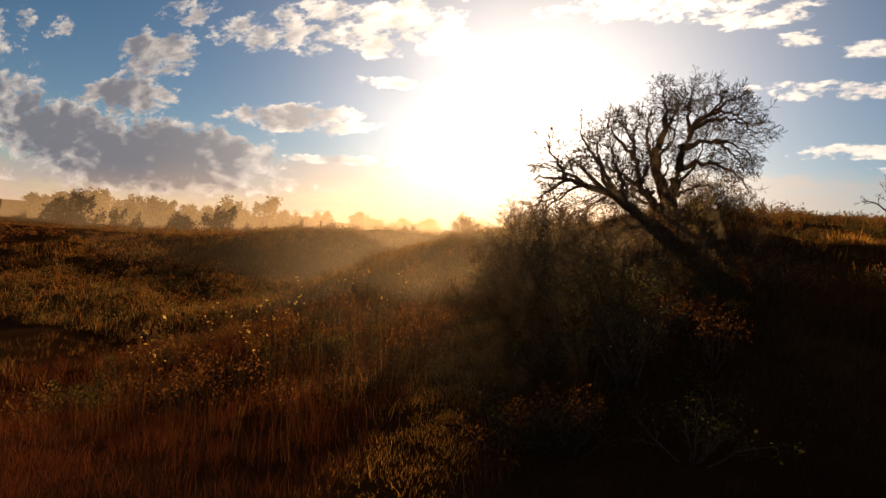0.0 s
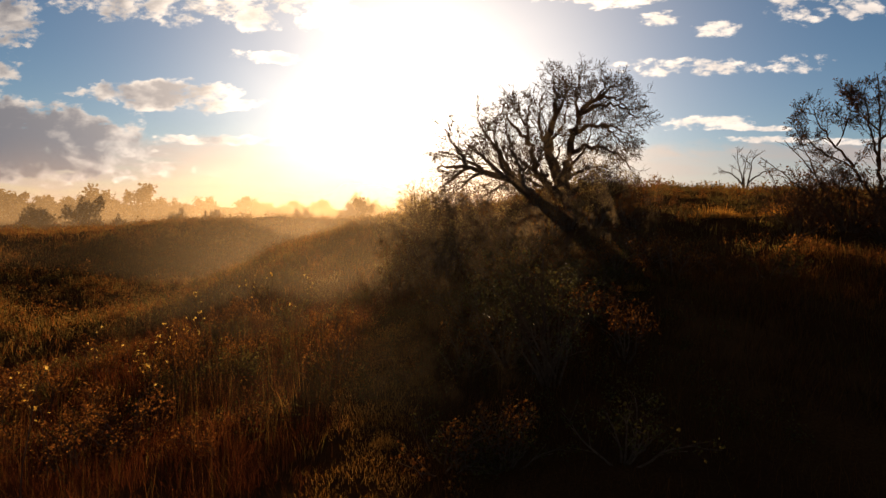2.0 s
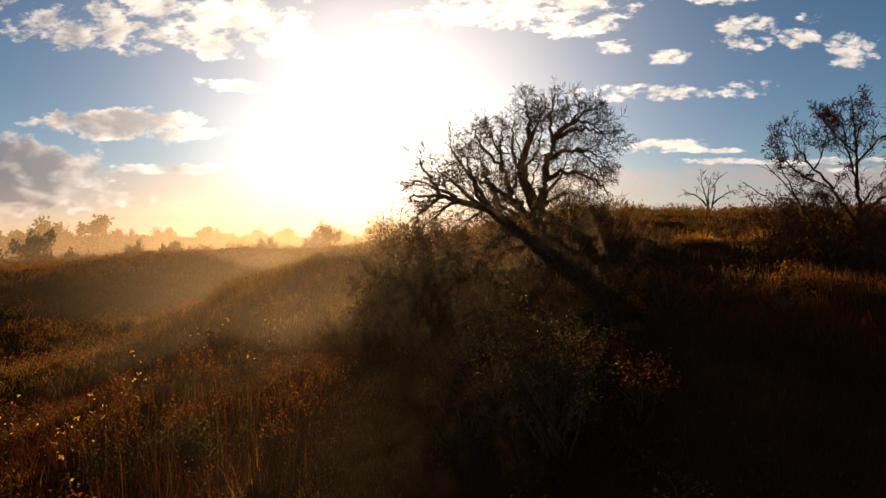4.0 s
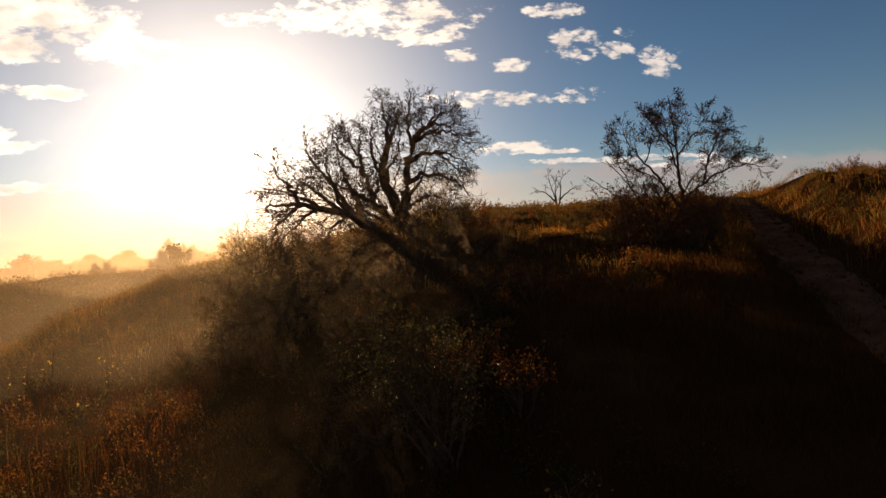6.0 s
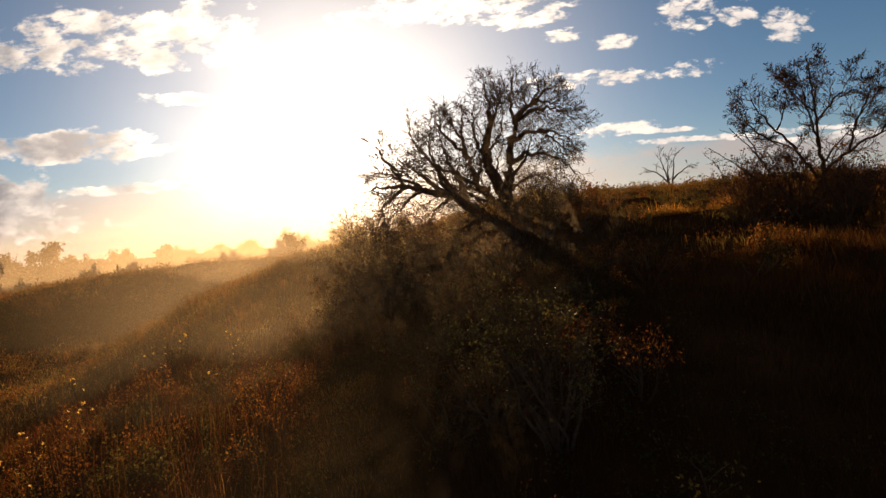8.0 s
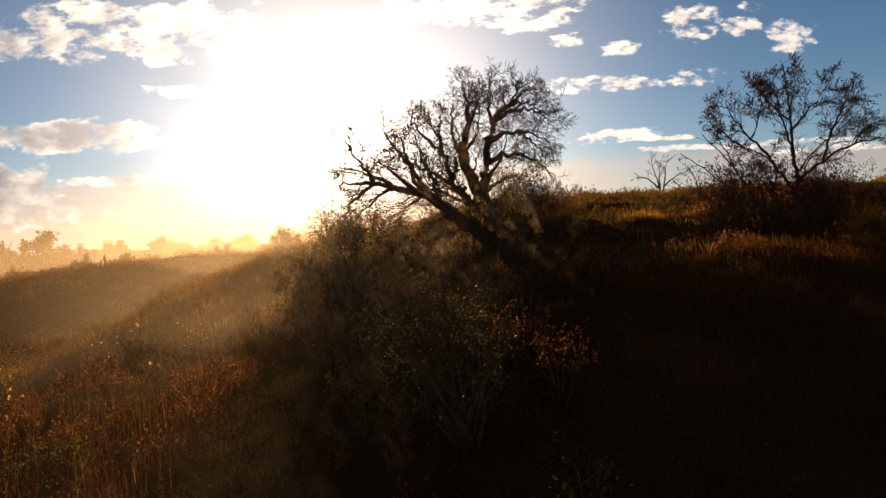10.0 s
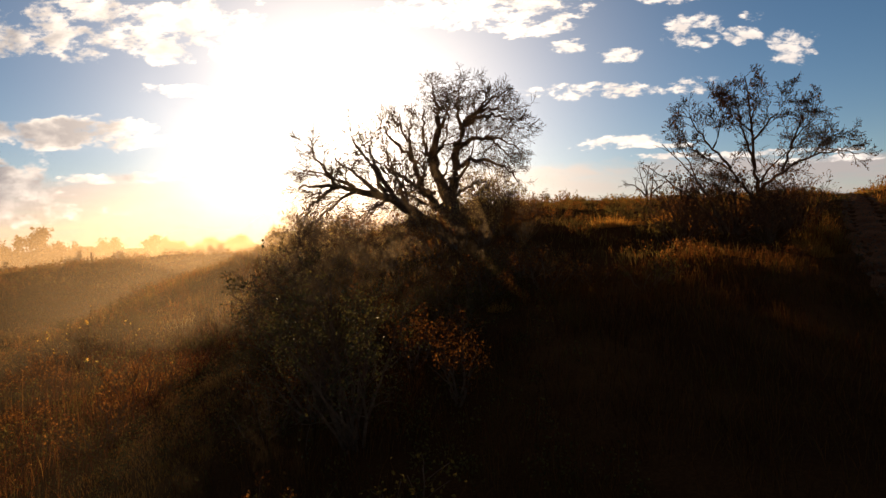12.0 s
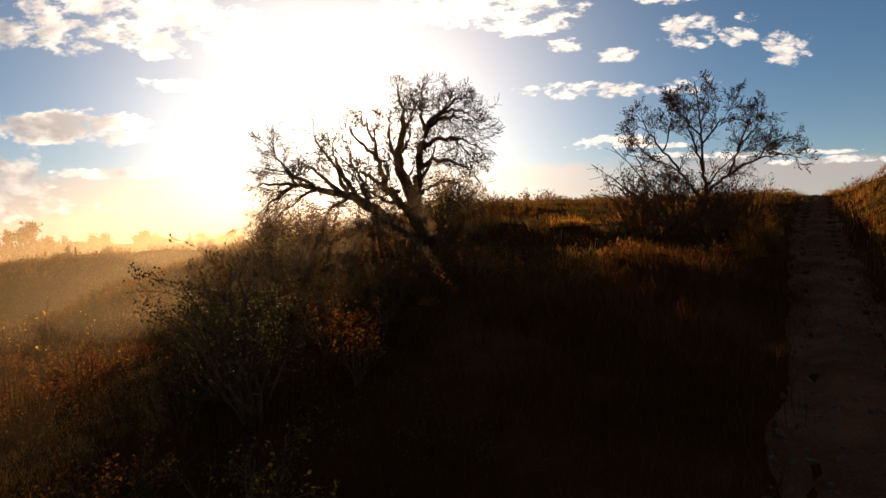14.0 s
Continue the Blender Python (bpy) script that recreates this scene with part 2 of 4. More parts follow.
GRASS_OLIVE = leafy("grass_olive", [(0.0, (0.045, 0.028, 0.010)), (0.4, (0.085, 0.058, 0.018)), (0.75, (0.13, 0.088, 0.026)), (1.0, (0.18, 0.12, 0.036))], 0.45)
GRASS_RED = leafy("grass_red", [(0.0, (0.030, 0.006, 0.003)), (0.5, (0.085, 0.016, 0.006)), (1.0, (0.15, 0.038, 0.011))], 0.5)
GRASS_GOLD = leafy("grass_gold", [(0.0, (0.26, 0.09, 0.016)), (0.5, (0.42, 0.18, 0.032)), (1.0, (0.52, 0.28, 0.065))], 0.6)
GRASS_PALE = leafy("grass_pale", [(0.0, (0.30, 0.20, 0.09)), (0.5, (0.42, 0.30, 0.15)), (1.0, (0.52, 0.40, 0.22))], 0.6)
SAGE = leafy("sage", [(0.0, (0.045, 0.035, 0.010)), (0.5, (0.08, 0.064, 0.018)), (1.0, (0.13, 0.10, 0.028))], 0.5)
RUSSET = leafy("russet_brush", [(0.0, (0.07, 0.020, 0.006)), (0.5, (0.16, 0.055, 0.013)), (1.0, (0.25, 0.105, 0.025))], 0.55)
RIDGE_BRUSH = leafy("ridge_brush", [(0.0, (0.09, 0.058, 0.017)), (0.5, (0.15, 0.096, 0.028)), (1.0, (0.22, 0.135, 0.042))], 0.6)
LEAF_DRY = leafy("dry_leaf", [(0.0, (0.06, 0.028, 0.015)), (0.5, (0.13, 0.06, 0.028)), (1.0, (0.24, 0.11, 0.04))], 0.25)
# warm tint: valley mist plus the golden sun glow put into its colour
MIST_GLOW_TINT = (0.76, 0.59, 0.40, 1)
THICKET = leafy("thicket_leaf", [(0.0, (0.15, 0.11, 0.04)), (0.5, (0.30, 0.21, 0.075)), (1.0, (0.44, 0.31, 0.115))], 0.68)
LEAF_WILLOW = leafy("willow_leaf", [(0.0, (0.035, 0.035, 0.010)), (0.5, (0.07, 0.065, 0.018)), (1.0, (0.14, 0.11, 0.03))], 0.4, 0.3)
LEAF_YELLOW = leafy("yellow_leaf", [(0.0, (0.35, 0.14, 0.02)), (0.5, (0.55, 0.30, 0.05)), (1.0, (0.62, 0.42, 0.12))], 0.6)

# ---- the lie of the land ----


def smooth(a, b, x):
    t = np.clip((x - a) / (b - a), 0, 1)
    return t * t * (3 - 2 * t)


def waves(x, y, size, seed):
    """Soft uneven ground, about -1 to 1, with swells of that size."""
    r = np.random.RandomState(seed)
    total = 0.0
    for k in range(6):
        a, f, p = r.uniform(0, 6.28), 6.28 / size * r.uniform(0.6, 1.7), r.uniform(0, 6.28)
        total = total + np.sin((np.cos(a) * x + np.sin(a) * y) * f + p)
    return total / 3.0


def road_x(y):
    return 2.85 + 0.63 * y + 0.1 * np.sin(y * 0.35)


# the climb along the road, how far the western shelf lies below it, and the edge where the shelf breaks off to the gully
CLIMB_Y = [-3000, -30, -10, -3, 0, 3.6, 6, 9, 11, 14, 17, 20, 24, 30, 36, 45, 60, 120, 3000]
CLIMB_Z = [-3, -1.2, -0.7, -0.35, -0.08, 0.17, 0.38, 0.75, 1.1, 1.55, 2.05, 2.5, 2.9, 3.25, 3.6, 3.75, 3.6, 3.2, 3.0]
SHELF_Y, SHELF_DROP = [-8, 0, 3, 6, 11, 16, 26, 40], [0, 0.25, 0.55, 0.9, 1.15, 1.25, 1.35, 1.6]
EDGE_Y, EDGE_X = [-20, 0, 4, 8, 13, 17, 22, 26, 34], [-5.5, -4.6, -4.9, -5.6, -6.8, -7.6, -7.1, -6.3, -5.0]
# the ridge beyond the gully
FAR_X, FAR_Y = [-90, -60, -40, -27, -22, -15, -8], [10, 16, 23, 31, 37, 45, 54]
FAR_Z = [-1.4, -1.0, -0.45, -0.05, 0.95, 0.95, 0.6]


def eased(v, at, to, span):
    return sum(np.interp(v + d * span, at, to) for d in (-1, -0.5, 0, 0.5, 1)) / 5


def land(x, y):
    """Height of the ground."""
    x, y = np.asarray(x, float), np.asarray(y, float)
    q = x - road_x(y)
    z = eased(y, CLIMB_Y, CLIMB_Z, 1.8) - eased(y, SHELF_Y, SHELF_DROP, 1.5) * smooth(2.0, -4.0, x)
    # low shoulder on the road's near side, bank on the far one
    z = z + 0.30 * smooth(-0.8, -1.9, q) * (1 - smooth(-3.0, -6.5, q)) * smooth(3, 9, y) * (1 - smooth(16, 26, y))
    z = z + (1.15 + 0.3 * waves(x, y, 4.0, 13)) * smooth(0.65, 3.0, q) * smooth(2.5, 10.5, y) * (1 - 0.9 * smooth(17, 30, y))
    # the hillside left of the brow sinks away behind
    z = z - np.minimum(0.13 * np.maximum(y - 27, 0), 4.6) * smooth(4, -6, x)
    # the break into the gully, and the ridge beyond it
    over = np.logaddexp(0, (eased(y, EDGE_Y, EDGE_X, 2.0) - x) / 0.9) * 0.9
    z = z - 0.50 * over
    floor = -2.2 + 0.006 * y
    yc, zc = eased(x, FAR_X, FAR_Y, 3.0), eased(x, FAR_X, FAR_Z, 2.0)
    away = np.where(y < yc, (y - yc) / 15.0, (y - yc) / 14.0)
    ridge = floor + (zc - floor) * np.exp(-away ** 2) * smooth(-4, -11, x)
    low = np.maximum(floor, ridge)
    z = low + np.logaddexp(0, (z - low) * 2.2) / 2.2
    plain = smooth(58, 95, y) * smooth(14, -20, x)
    z = z * (1 - plain) + (-1.5 - 2.0 * smooth(-45, -120, x)) * plain
    rough = smooth(0.45, 1.2, np.abs(q))
    z = z + rough * (0.07 * waves(x, y, 2.8, 3) + 0.10 * waves(x, y, 8.0, 5)) + 0.6 * waves(x, y, 60.0, 7) * smooth(50, 130, y)
    # wheel ruts
    z = z - (1 - rough) * (0.06 * np.exp(-((np.abs(q) - 0.36) / 0.13) ** 2) - 0.02 * waves(x, y, 1.1, 9))
    return z


def ground_at(x, y):
    return float(land(x, y))


# ---- mesh helpers ----


def mesh_from(name, verts, faces, mat, smooth_faces=False):
    """A mesh from arrays: verts (n, 3), faces (m, 3 or 4), or several arrays of faces."""
    me = bpy.data.meshes.new(name)
    groups = faces if isinstance(faces, list) else [faces]
    groups = [np.asarray(g, np.int32) for g in groups if len(g)]
    verts = np.asarray(verts, np.float32)
    me.vertices.add(len(verts))
    me.vertices.foreach_set("co", verts.ravel())
    loops = np.concatenate([g.ravel() for g in groups])
    sizes = np.concatenate([np.full(len(g), g.shape[1], np.int32) for g in groups])
    me.loops.add(len(loops))
    me.loops.foreach_set("vertex_index", loops)
    me.polygons.add(len(sizes))
    me.polygons.foreach_set("loop_start", np.concatenate([[0], np.cumsum(sizes)[:-1]]).astype(np.int32))
    me.polygons.foreach_set("use_smooth", np.full(len(sizes), smooth_faces))
    me.materials.append(mat)
    me.update(calc_edges=True)
    me.validate()
    return me


def part(name, me, parent=None, label=""):
    ob = new(name, me)
    if parent:
        ob.parent = parent
    return tagged(ob, label)


def thing(name, x, y, label, category, group="", turn=0.0, sink=0.0, size=1.0):
    """An Empty that stands on the ground."""
    ob = new(name)
    ob.empty_display_size = 0.2
    ob.matrix_basis = pose(x, y, ground_at(x, y) - sink, 0, 0, turn) @ Matrix.Diagonal((size, size, size, 1))
    return tagged(ob, label, category, group)


def tubes(branches):
    """Verts and faces of tapering tubes. Each branch: points (k, 3), radii (k), sides."""
    V, F, base = [], [], 0
    for pts, rad, sides in branches:
        pts, rad = np.asarray(pts, float), np.asarray(rad, float)
        tan = np.gradient(pts, axis=0)
        tan /= np.linalg.norm(tan, axis=1, keepdims=True) + 1e-9
        ref = np.where(np.abs(tan[:, 2:3]) > 0.9, [[1.0, 0, 0]], [[0, 0, 1.0]])
        a = np.cross(tan, ref)
        a /= np.linalg.norm(a, axis=1, keepdims=True) + 1e-9
        b = np.cross(tan, a)
        ang = np.arange(sides) * 2 * np.pi / sides
        ring = pts[:, None] + rad[:, None, None] * (np.cos(ang)[None, :, None] * a[:, None] + np.sin(ang)[None, :, None] * b[:, None])
        V.append(ring.reshape(-1, 3))
        k = len(pts)
        i, j = np.meshgrid(np.arange(k - 1), np.arange(sides), indexing="ij")
        j2 = (j + 1) % sides
        F.append(np.stack([i * sides + j, i * sides + j2, (i + 1) * sides + j2, (i + 1) * sides + j], -1).reshape(-1, 4) + base)
        base += k * sides
    return np.concatenate(V), np.concatenate(F)


def leaves(spots, size, rng, droop=0.3):
    """Small pointed leaves, folded along the middle, at those spots."""
    spots = np.asarray(spots, float)
    n = len(spots)
    way = rng.normal(size=(n, 3))
    way[:, 2] -= droop
    way /= np.linalg.norm(way, axis=1, keepdims=True)
    side = np.cross(way, rng.normal(size=(n, 3)))
    side /= np.linalg.norm(side, axis=1, keepdims=True)
    up = np.cross(side, way)
    s = size * rng.uniform(0.6, 1.3, (n, 1))
    a = spots
    tip = spots + way * s
    mid = spots + way * s * 0.45 - up * s * 0.08
    l, r = mid + side * s * 0.33 + up * s * 0.16, mid - side * s * 0.33 + up * s * 0.16
    V = np.stack([a, l, tip, r, mid], 1).reshape(-1, 3)
    o = (np.arange(n) * 5)[:, None]
    F = np.concatenate([o + [0, 4, 1], o + [1, 4, 2], o + [0, 3, 4], o + [3, 2, 4]])
    return V, F


def blades(x, y, z, high, wide, rng, lean=0.35, out=None):
    """Grass blades of two joints."""
    n = len(x)
    h = high * rng.uniform(0.55, 1.25, n)
    a = rng.uniform(0, 6.283, n)
    side = np.stack([np.cos(a), np.sin(a), np.zeros(n)], 1)
    b = rng.uniform(0, 6.283, n) if out is None else out
    bend = np.stack([np.cos(b), np.sin(b), np.zeros(n)], 1) * (h * lean * rng.uniform(0.1, 1.0, n))[:, None]
    foot = np.stack([x, y, z], 1)
    w = (wide * rng.uniform(0.6, 1.4, n))[:, None]
    up = np.zeros((n, 3))
    up[:, 2] = h
    V = np.stack([foot - side * w, foot + side * w, foot + up * 0.55 + bend * 0.35 - side * w * 0.8,
                  foot + up * 0.55 + bend * 0.35 + side * w * 0.8, foot + up + bend], 1).reshape(-1, 3)
    o = (np.arange(n) * 5)[:, None]
    return V, np.concatenate([o + [0, 1, 3], o + [0, 3, 2], o + [2, 3, 4]])


def spread(rng, start, way, length, radius, level, out, tips, spec):
    """A crooked branch with its side shoots. spec: a dict of the tree's habits."""
    k = 6 if level < 2 else 4 if level < spec["levels"] else 2
    pts, d = [np.array(start, float)], np.array(way, float)
    d /= np.linalg.norm(d)
    for _ in range(k):
        d = d + rng.normal(size=3) * spec["crook"] + np.array([0, 0, spec["lift"]])
        d /= np.linalg.norm(d)
        pts.append(pts[-1] + d * length / k)
    rad = np.linspace(radius, max(radius * 0.35, spec["fine"]), k + 1)
    out.append((pts, rad, 5 if level < 2 else 3))
    shoots(rng, pts, rad, length, level, out, tips, spec)


def shoots(rng, pts, rad, length, level, out, tips, spec):
    if level >= spec["levels"]:
        tips.append(pts[-1])
        tips.append(pts[1])
        return
    pts = np.asarray(pts)
    count = spec["count"][min(level, len(spec["count"]) - 1)]
    for i in range(count):
        f = spec["bare"] + (1 - spec["bare"]) * (i + rng.uniform(0, 1)) / count
        s = f * (len(pts) - 1)
        j = min(int(s), len(pts) - 2)
        p = pts[j] + (pts[j + 1] - pts[j]) * (s - j)
        along = pts[j + 1] - pts[j]
        along /= np.linalg.norm(along) + 1e-9
        side = np.cross(along, rng.normal(size=3))
        side /= np.linalg.norm(side) + 1e-9
        a = radians(rng.uniform(*spec["angle"]))
        d = along * math.cos(a) + side * math.sin(a)
        l = length * rng.uniform(*spec["ratio"]) * (1.1 - 0.45 * f)
        r = max(min(np.interp(s, np.arange(len(rad)), rad) * spec.get("thin", 0.55), l * spec.get("slim", 1.0)), spec["fine"])
        spread(rng, p, d, l, r, level + 1, out, tips, spec)


def bend_limb(knots, r0, r1, rng, scale, wobble=0.03):
    """A limb through its knots, rounded off."""
    k = np.asarray(knots, float) * scale
    t = np.linspace(0, len(k) - 1, 5 * (len(k) - 1) + 1)
    pts = np.stack([np.interp(t, np.arange(len(k)), k[:, c]) for c in range(3)], 1)
    for _ in range(3):
        pts[1:-1] = (pts[:-2] + 2 * pts[1:-1] + pts[2:]) / 4
    pts[1:-1] += rng.normal(size=(len(pts) - 2, 3)) * wobble
    return pts, np.linspace(1, 0, len(pts)) ** 1.5 * (r0 - r1) + r1


# ---- ground, road ----


def build_ground():
    def axis(n, near, far):
        t = np.linspace(-1, 1, n)
        return near * t * 10 + np.sign(t) * (far - near * 10) * np.abs(t) ** 7
    ax, ay = axis(261, 3.2, 3000), axis(291, 4.6, 3000) + 12
    X, Y = np.meshgrid(ax, ay)
    Z = land(X, Y)
    V = np.stack([X, Y, Z], -1).reshape(-1, 3)
    h, w = X.shape
    i, j = np.meshgrid(np.arange(h - 1), np.arange(w - 1), indexing="ij")
    F = np.stack([i * w + j, i * w + j + 1, (i + 1) * w + j + 1, (i + 1) * w + j], -1).reshape(-1, 4)
    tagged(new("ground", mesh_from("ground", V, F, SOIL, True)),
           "rolling brown prairie ground sloping up to a low hill", "ground", kind="structure")
    # the road lies in the trough as a sheet of its own
    ys = np.linspace(-25, 60, 620)
    qs = np.linspace(-0.68, 0.68, 23)
    Yr, Q = np.meshgrid(ys, qs, indexing="ij")
    edge = 0.13 * waves(Yr, Yr * 0, 1.3, 21) * (np.abs(Q) / 0.68) ** 3 * np.sign(Q)
    Xr = road_x(Yr) + Q + edge
    Zr = land(Xr, Yr) + 0.03 - 0.06 * (np.abs(Q) / 0.68) ** 6
    V = np.stack([Xr, Yr, Zr], -1).reshape(-1, 3)
    h, w = Xr.shape
    i, j = np.meshgrid(np.arange(h - 1), np.arange(w - 1), indexing="ij")
    F = np.stack([i * w + j, i * w + j + 1, (i + 1) * w + j + 1, (i + 1) * w + j], -1).reshape(-1, 4)
    tagged(new("road", mesh_from("road", V, F, ROAD, True)),
           "rutted bare dirt track climbing over the hill", "road", kind="structure")


build_ground()

# ---- trees ----


def build_main_tree():
    rng = np.random.RandomState(11)
    x, y = 1.2, 14.6
    tree = thing("cottonwood_tree", x, y, "broad old cottonwood tree, nearly bare, with arching crooked limbs", "tree", sink=0.1, size=0.94)
    spec = dict(crook=0.15, lift=0.008, fine=0.0046, thin=0.42, slim=0.019, levels=4, count=[7, 11, 6, 5], bare=0.06, angle=(28, 66), ratio=(0.50, 0.82))
    # knots: across, away, up, in metres from the foot; the long low limb reaches out towards the track
    limbs = [
        ("trunk", [(0.08, 0, -0.3), (0.02, 0, 0.5), (-0.05, 0, 1.1), (-0.4, 0.1, 1.8), (-0.55, 0.2, 2.5), (-0.35, 0.2, 3.15), (-0.3, 0.1, 3.8)], 0.31, 0.07),
        ("limb", [(0, 0, 1.1), (0.05, -0.1, 1.9), (0.16, -0.2, 2.7), (0.42, -0.2, 3.3), (0.95, -0.1, 3.8), (1.15, 0, 4.3)], 0.17, 0.02),
        ("limb", [(0.08, -0.15, 2.0), (0.5, -0.4, 2.25), (1.05, -0.5, 2.15), (1.6, -0.5, 1.95), (1.85, -0.5, 1.55)], 0.085, 0.015),
        ("limb", [(0.14, -0.2, 2.55), (0.7, 0.1, 2.95), (1.4, 0.3, 2.95), (1.95, 0.3, 2.5)], 0.09, 0.015),
        ("limb", [(0.36, -0.2, 3.2), (0.9, -0.6, 3.45), (1.45, -0.8, 3.3), (1.85, -0.8, 2.95)], 0.075, 0.015),
        ("limb", [(0.6, -0.15, 3.5), (1.1, 0.4, 3.85), (1.6, 0.6, 3.75), (1.85, 0.6, 3.4)], 0.065, 0.015),
        ("limb", [(0.05, 0, 0.75), (0.55, 0.2, 1.15), (1.1, 0.3, 1.2), (1.6, 0.3, 0.85)], 0.08, 0.015),
        ("limb", [(-0.05, 0, 0.6), (-0.45, -0.3, 1.0), (-0.85, -0.3, 1.5), (-1.05, -0.2, 2.25), (-1.2, 0, 2.95), (-1.05, 0.1, 3.55)], 0.16, 0.02),
        ("limb", [(-0.45, 0.1, 2.0), (-0.72, 0.4, 2.6), (-0.85, 0.6, 3.2), (-0.75, 0.6, 3.9)], 0.09, 0.02),
        ("limb", [(-0.35, 0.2, 3.1), (-0.1, 0.5, 3.7), (0.15, 0.6, 4.3)], 0.07, 0.015),
        ("limb", [(0.3, -0.2, 3.1), (0.2, -0.5, 3.7), (0.35, -0.6, 4.35)], 0.065, 0.015),
        ("limb", [(-0.3, 0.1, 3.7), (-0.45, -0.1, 4.1), (-0.5, -0.2, 4.45)], 0.05, 0.012),
        ("limb", [(0.85, -0.1, 3.7), (1.25, -0.3, 3.95), (1.5, -0.4, 4.05)], 0.05, 0.012),
        ("limb", [(-1.05, -0.2, 2.3), (-1.5, -0.5, 2.75), (-1.85, -0.6, 3.15), (-1.95, -0.6, 3.5)], 0.065, 0.015),
        ("limb", [(-0.85, -0.3, 1.55), (-1.5, 0.2, 1.95), (-2.1, 0.4, 2.3), (-2.5, 0.4, 2.75)], 0.07, 0.015),
        ("limb", [(-0.5, 0, 1.4), (-1.1, 0.4, 1.5), (-1.9, 0.5, 1.4), (-2.5, 0.4, 1.1)], 0.065, 0.015),
        ("limb", [(-0.1, -0.05, 0.15), (-0.75, -0.95, 0.6), (-1.5, -1.95, 1.15), (-2.1, -2.8, 1.32), (-2.7, -3.5, 1.34), (-3.15, -4.1, 1.26)], 0.22, 0.022),
        ("limb", [(-1.35, -1.75, 1.08), (-1.75, -1.75, 1.65), (-2.05, -1.75, 2.25), (-2.0, -1.7, 2.7)], 0.085, 0.015),
        ("limb", [(-1.75, -2.3, 1.25), (-2.3, -2.4, 1.75), (-2.75, -2.5, 2.1)], 0.07, 0.015),
        ("limb", [(-2.2, -2.9, 1.34), (-2.75, -3.0, 1.62), (-3.3, -3.2, 1.75)], 0.055, 0.012),
        ("limb", [(-1.1, -1.4, 0.9), (-1.25, -1.1, 1.5), (-1.35, -1.0, 2.1)], 0.06, 0.012),
        ("limb", [(-2.1, -2.8, 1.3), (-2.65, -3.2, 1.0), (-3.0, -3.5, 0.5)], 0.05, 0.012),
        ("limb", [(-1.5, -1.95, 1.1), (-1.95, -2.5, 0.85), (-2.2, -2.8, 0.25)], 0.045, 0.012),
        ("limb", [(-0.9, -1.1, 0.7), (-1.15, -1.5, 0.6), (-1.3, -1.7, 0.1)], 0.045, 0.012),
        ("limb", [(-1.6, -2.1, 1.2), (-1.9, -2.0, 1.9), (-2.3, -2.0, 2.45), (-2.5, -2.0, 2.95)], 0.065, 0.014),
        ("limb", [(-1.2, -1.5, 1.0), (-1.4, -1.4, 1.7), (-1.65, -1.4, 2.3), (-1.8, -1.3, 2.95)], 0.065, 0.014),
        ("limb", [(-2.5, -3.3, 1.34), (-2.9, -3.4, 1.9), (-3.1, -3.5, 2.3)], 0.05, 0.012),
        ("limb", [(-2.6, -3.4, 1.3), (-3.0, -3.9, 0.9), (-3.2, -4.2, 0.3)], 0.045, 0.012),
        ("limb", [(-0.05, 0, 1.0), (-0.3, 0.6, 1.5), (-0.2, 1.0, 2.2), (0.1, 1.2, 2.9)], 0.08, 0.015),
        ("limb", [(0.08, -0.1, 1.6), (0.35, -0.7, 1.9), (0.6, -1.0, 2.4), (0.7, -1.1, 2.9)], 0.06, 0.012),
        ("limb", [(0.05, 0, 1.3), (0.5, 0.5, 1.6), (1.0, 0.9, 1.75), (1.4, 1.1, 1.6)], 0.06, 0.012),
        ("limb", [(-0.5, 0.15, 2.3), (-0.2, -0.4, 2.7), (0.0, -0.7, 3.3), (-0.1, -0.7, 3.8)], 0.055, 0.012),
        ("limb", [(-0.85, -0.3, 1.6), (-0.7, -0.8, 2.0), (-0.6, -1.0, 2.6), (-0.75, -1.0, 3.1)], 0.055, 0.012),
        ("limb", [(-0.4, -0.25, 0.95), (-0.9, -0.5, 1.15), (-1.5, -0.6, 1.55), (-1.9, -0.6, 2.05)], 0.06, 0.012),
        ("limb", [(-0.3, -0.2, 0.9), (-0.6, -0.7, 1.3), (-0.85, -1.0, 1.75)], 0.05, 0.012),
        ("limb", [(0.42, -0.2, 3.3), (0.7, 0.3, 3.7), (0.75, 0.5, 4.2)], 0.05, 0.012),
        ("limb", [(1.0, 0.2, 2.95), (1.4, 0.0, 2.6), (1.75, -0.1, 2.1)], 0.045, 0.012),
        ("limb", [(-1.2, 0, 2.9), (-1.45, 0.2, 3.3), (-1.4, 0.3, 3.75)], 0.045, 0.012),
    ]
    tips, fine = [], []
    for name, knots, r0, r1 in limbs:
        pts, rad = bend_limb(knots, r0, r1, rng, 1.0)
        V, F = tubes([(pts, rad, 9)])
        part(name, mesh_from(name, V, F, BARK, True), tree)
        length = np.linalg.norm(np.diff(pts, axis=0), axis=1).sum()
        own = []
        shoots(rng, pts, rad, min(length, 1.6) * 0.75, 1, own, tips, dict(spec, bare=0.45 if name == "trunk" else 0.18))
        fine += own
    V, F = tubes(fine)
    crown = part("crown", mesh_from("crown", V, F, BARK), tree, "dense crown of bare twisted twigs")
    tips = np.asarray(tips)
    high = tips[(rng.rand(len(tips)) < 0.004 + 0.02 * (tips[:, 2] > 3.6))]
    V, F = leaves(high, 0.04, rng)
    part("foliage", mesh_from("foliage", V, F, LEAF_DRY), crown, "few withered brown leaves")


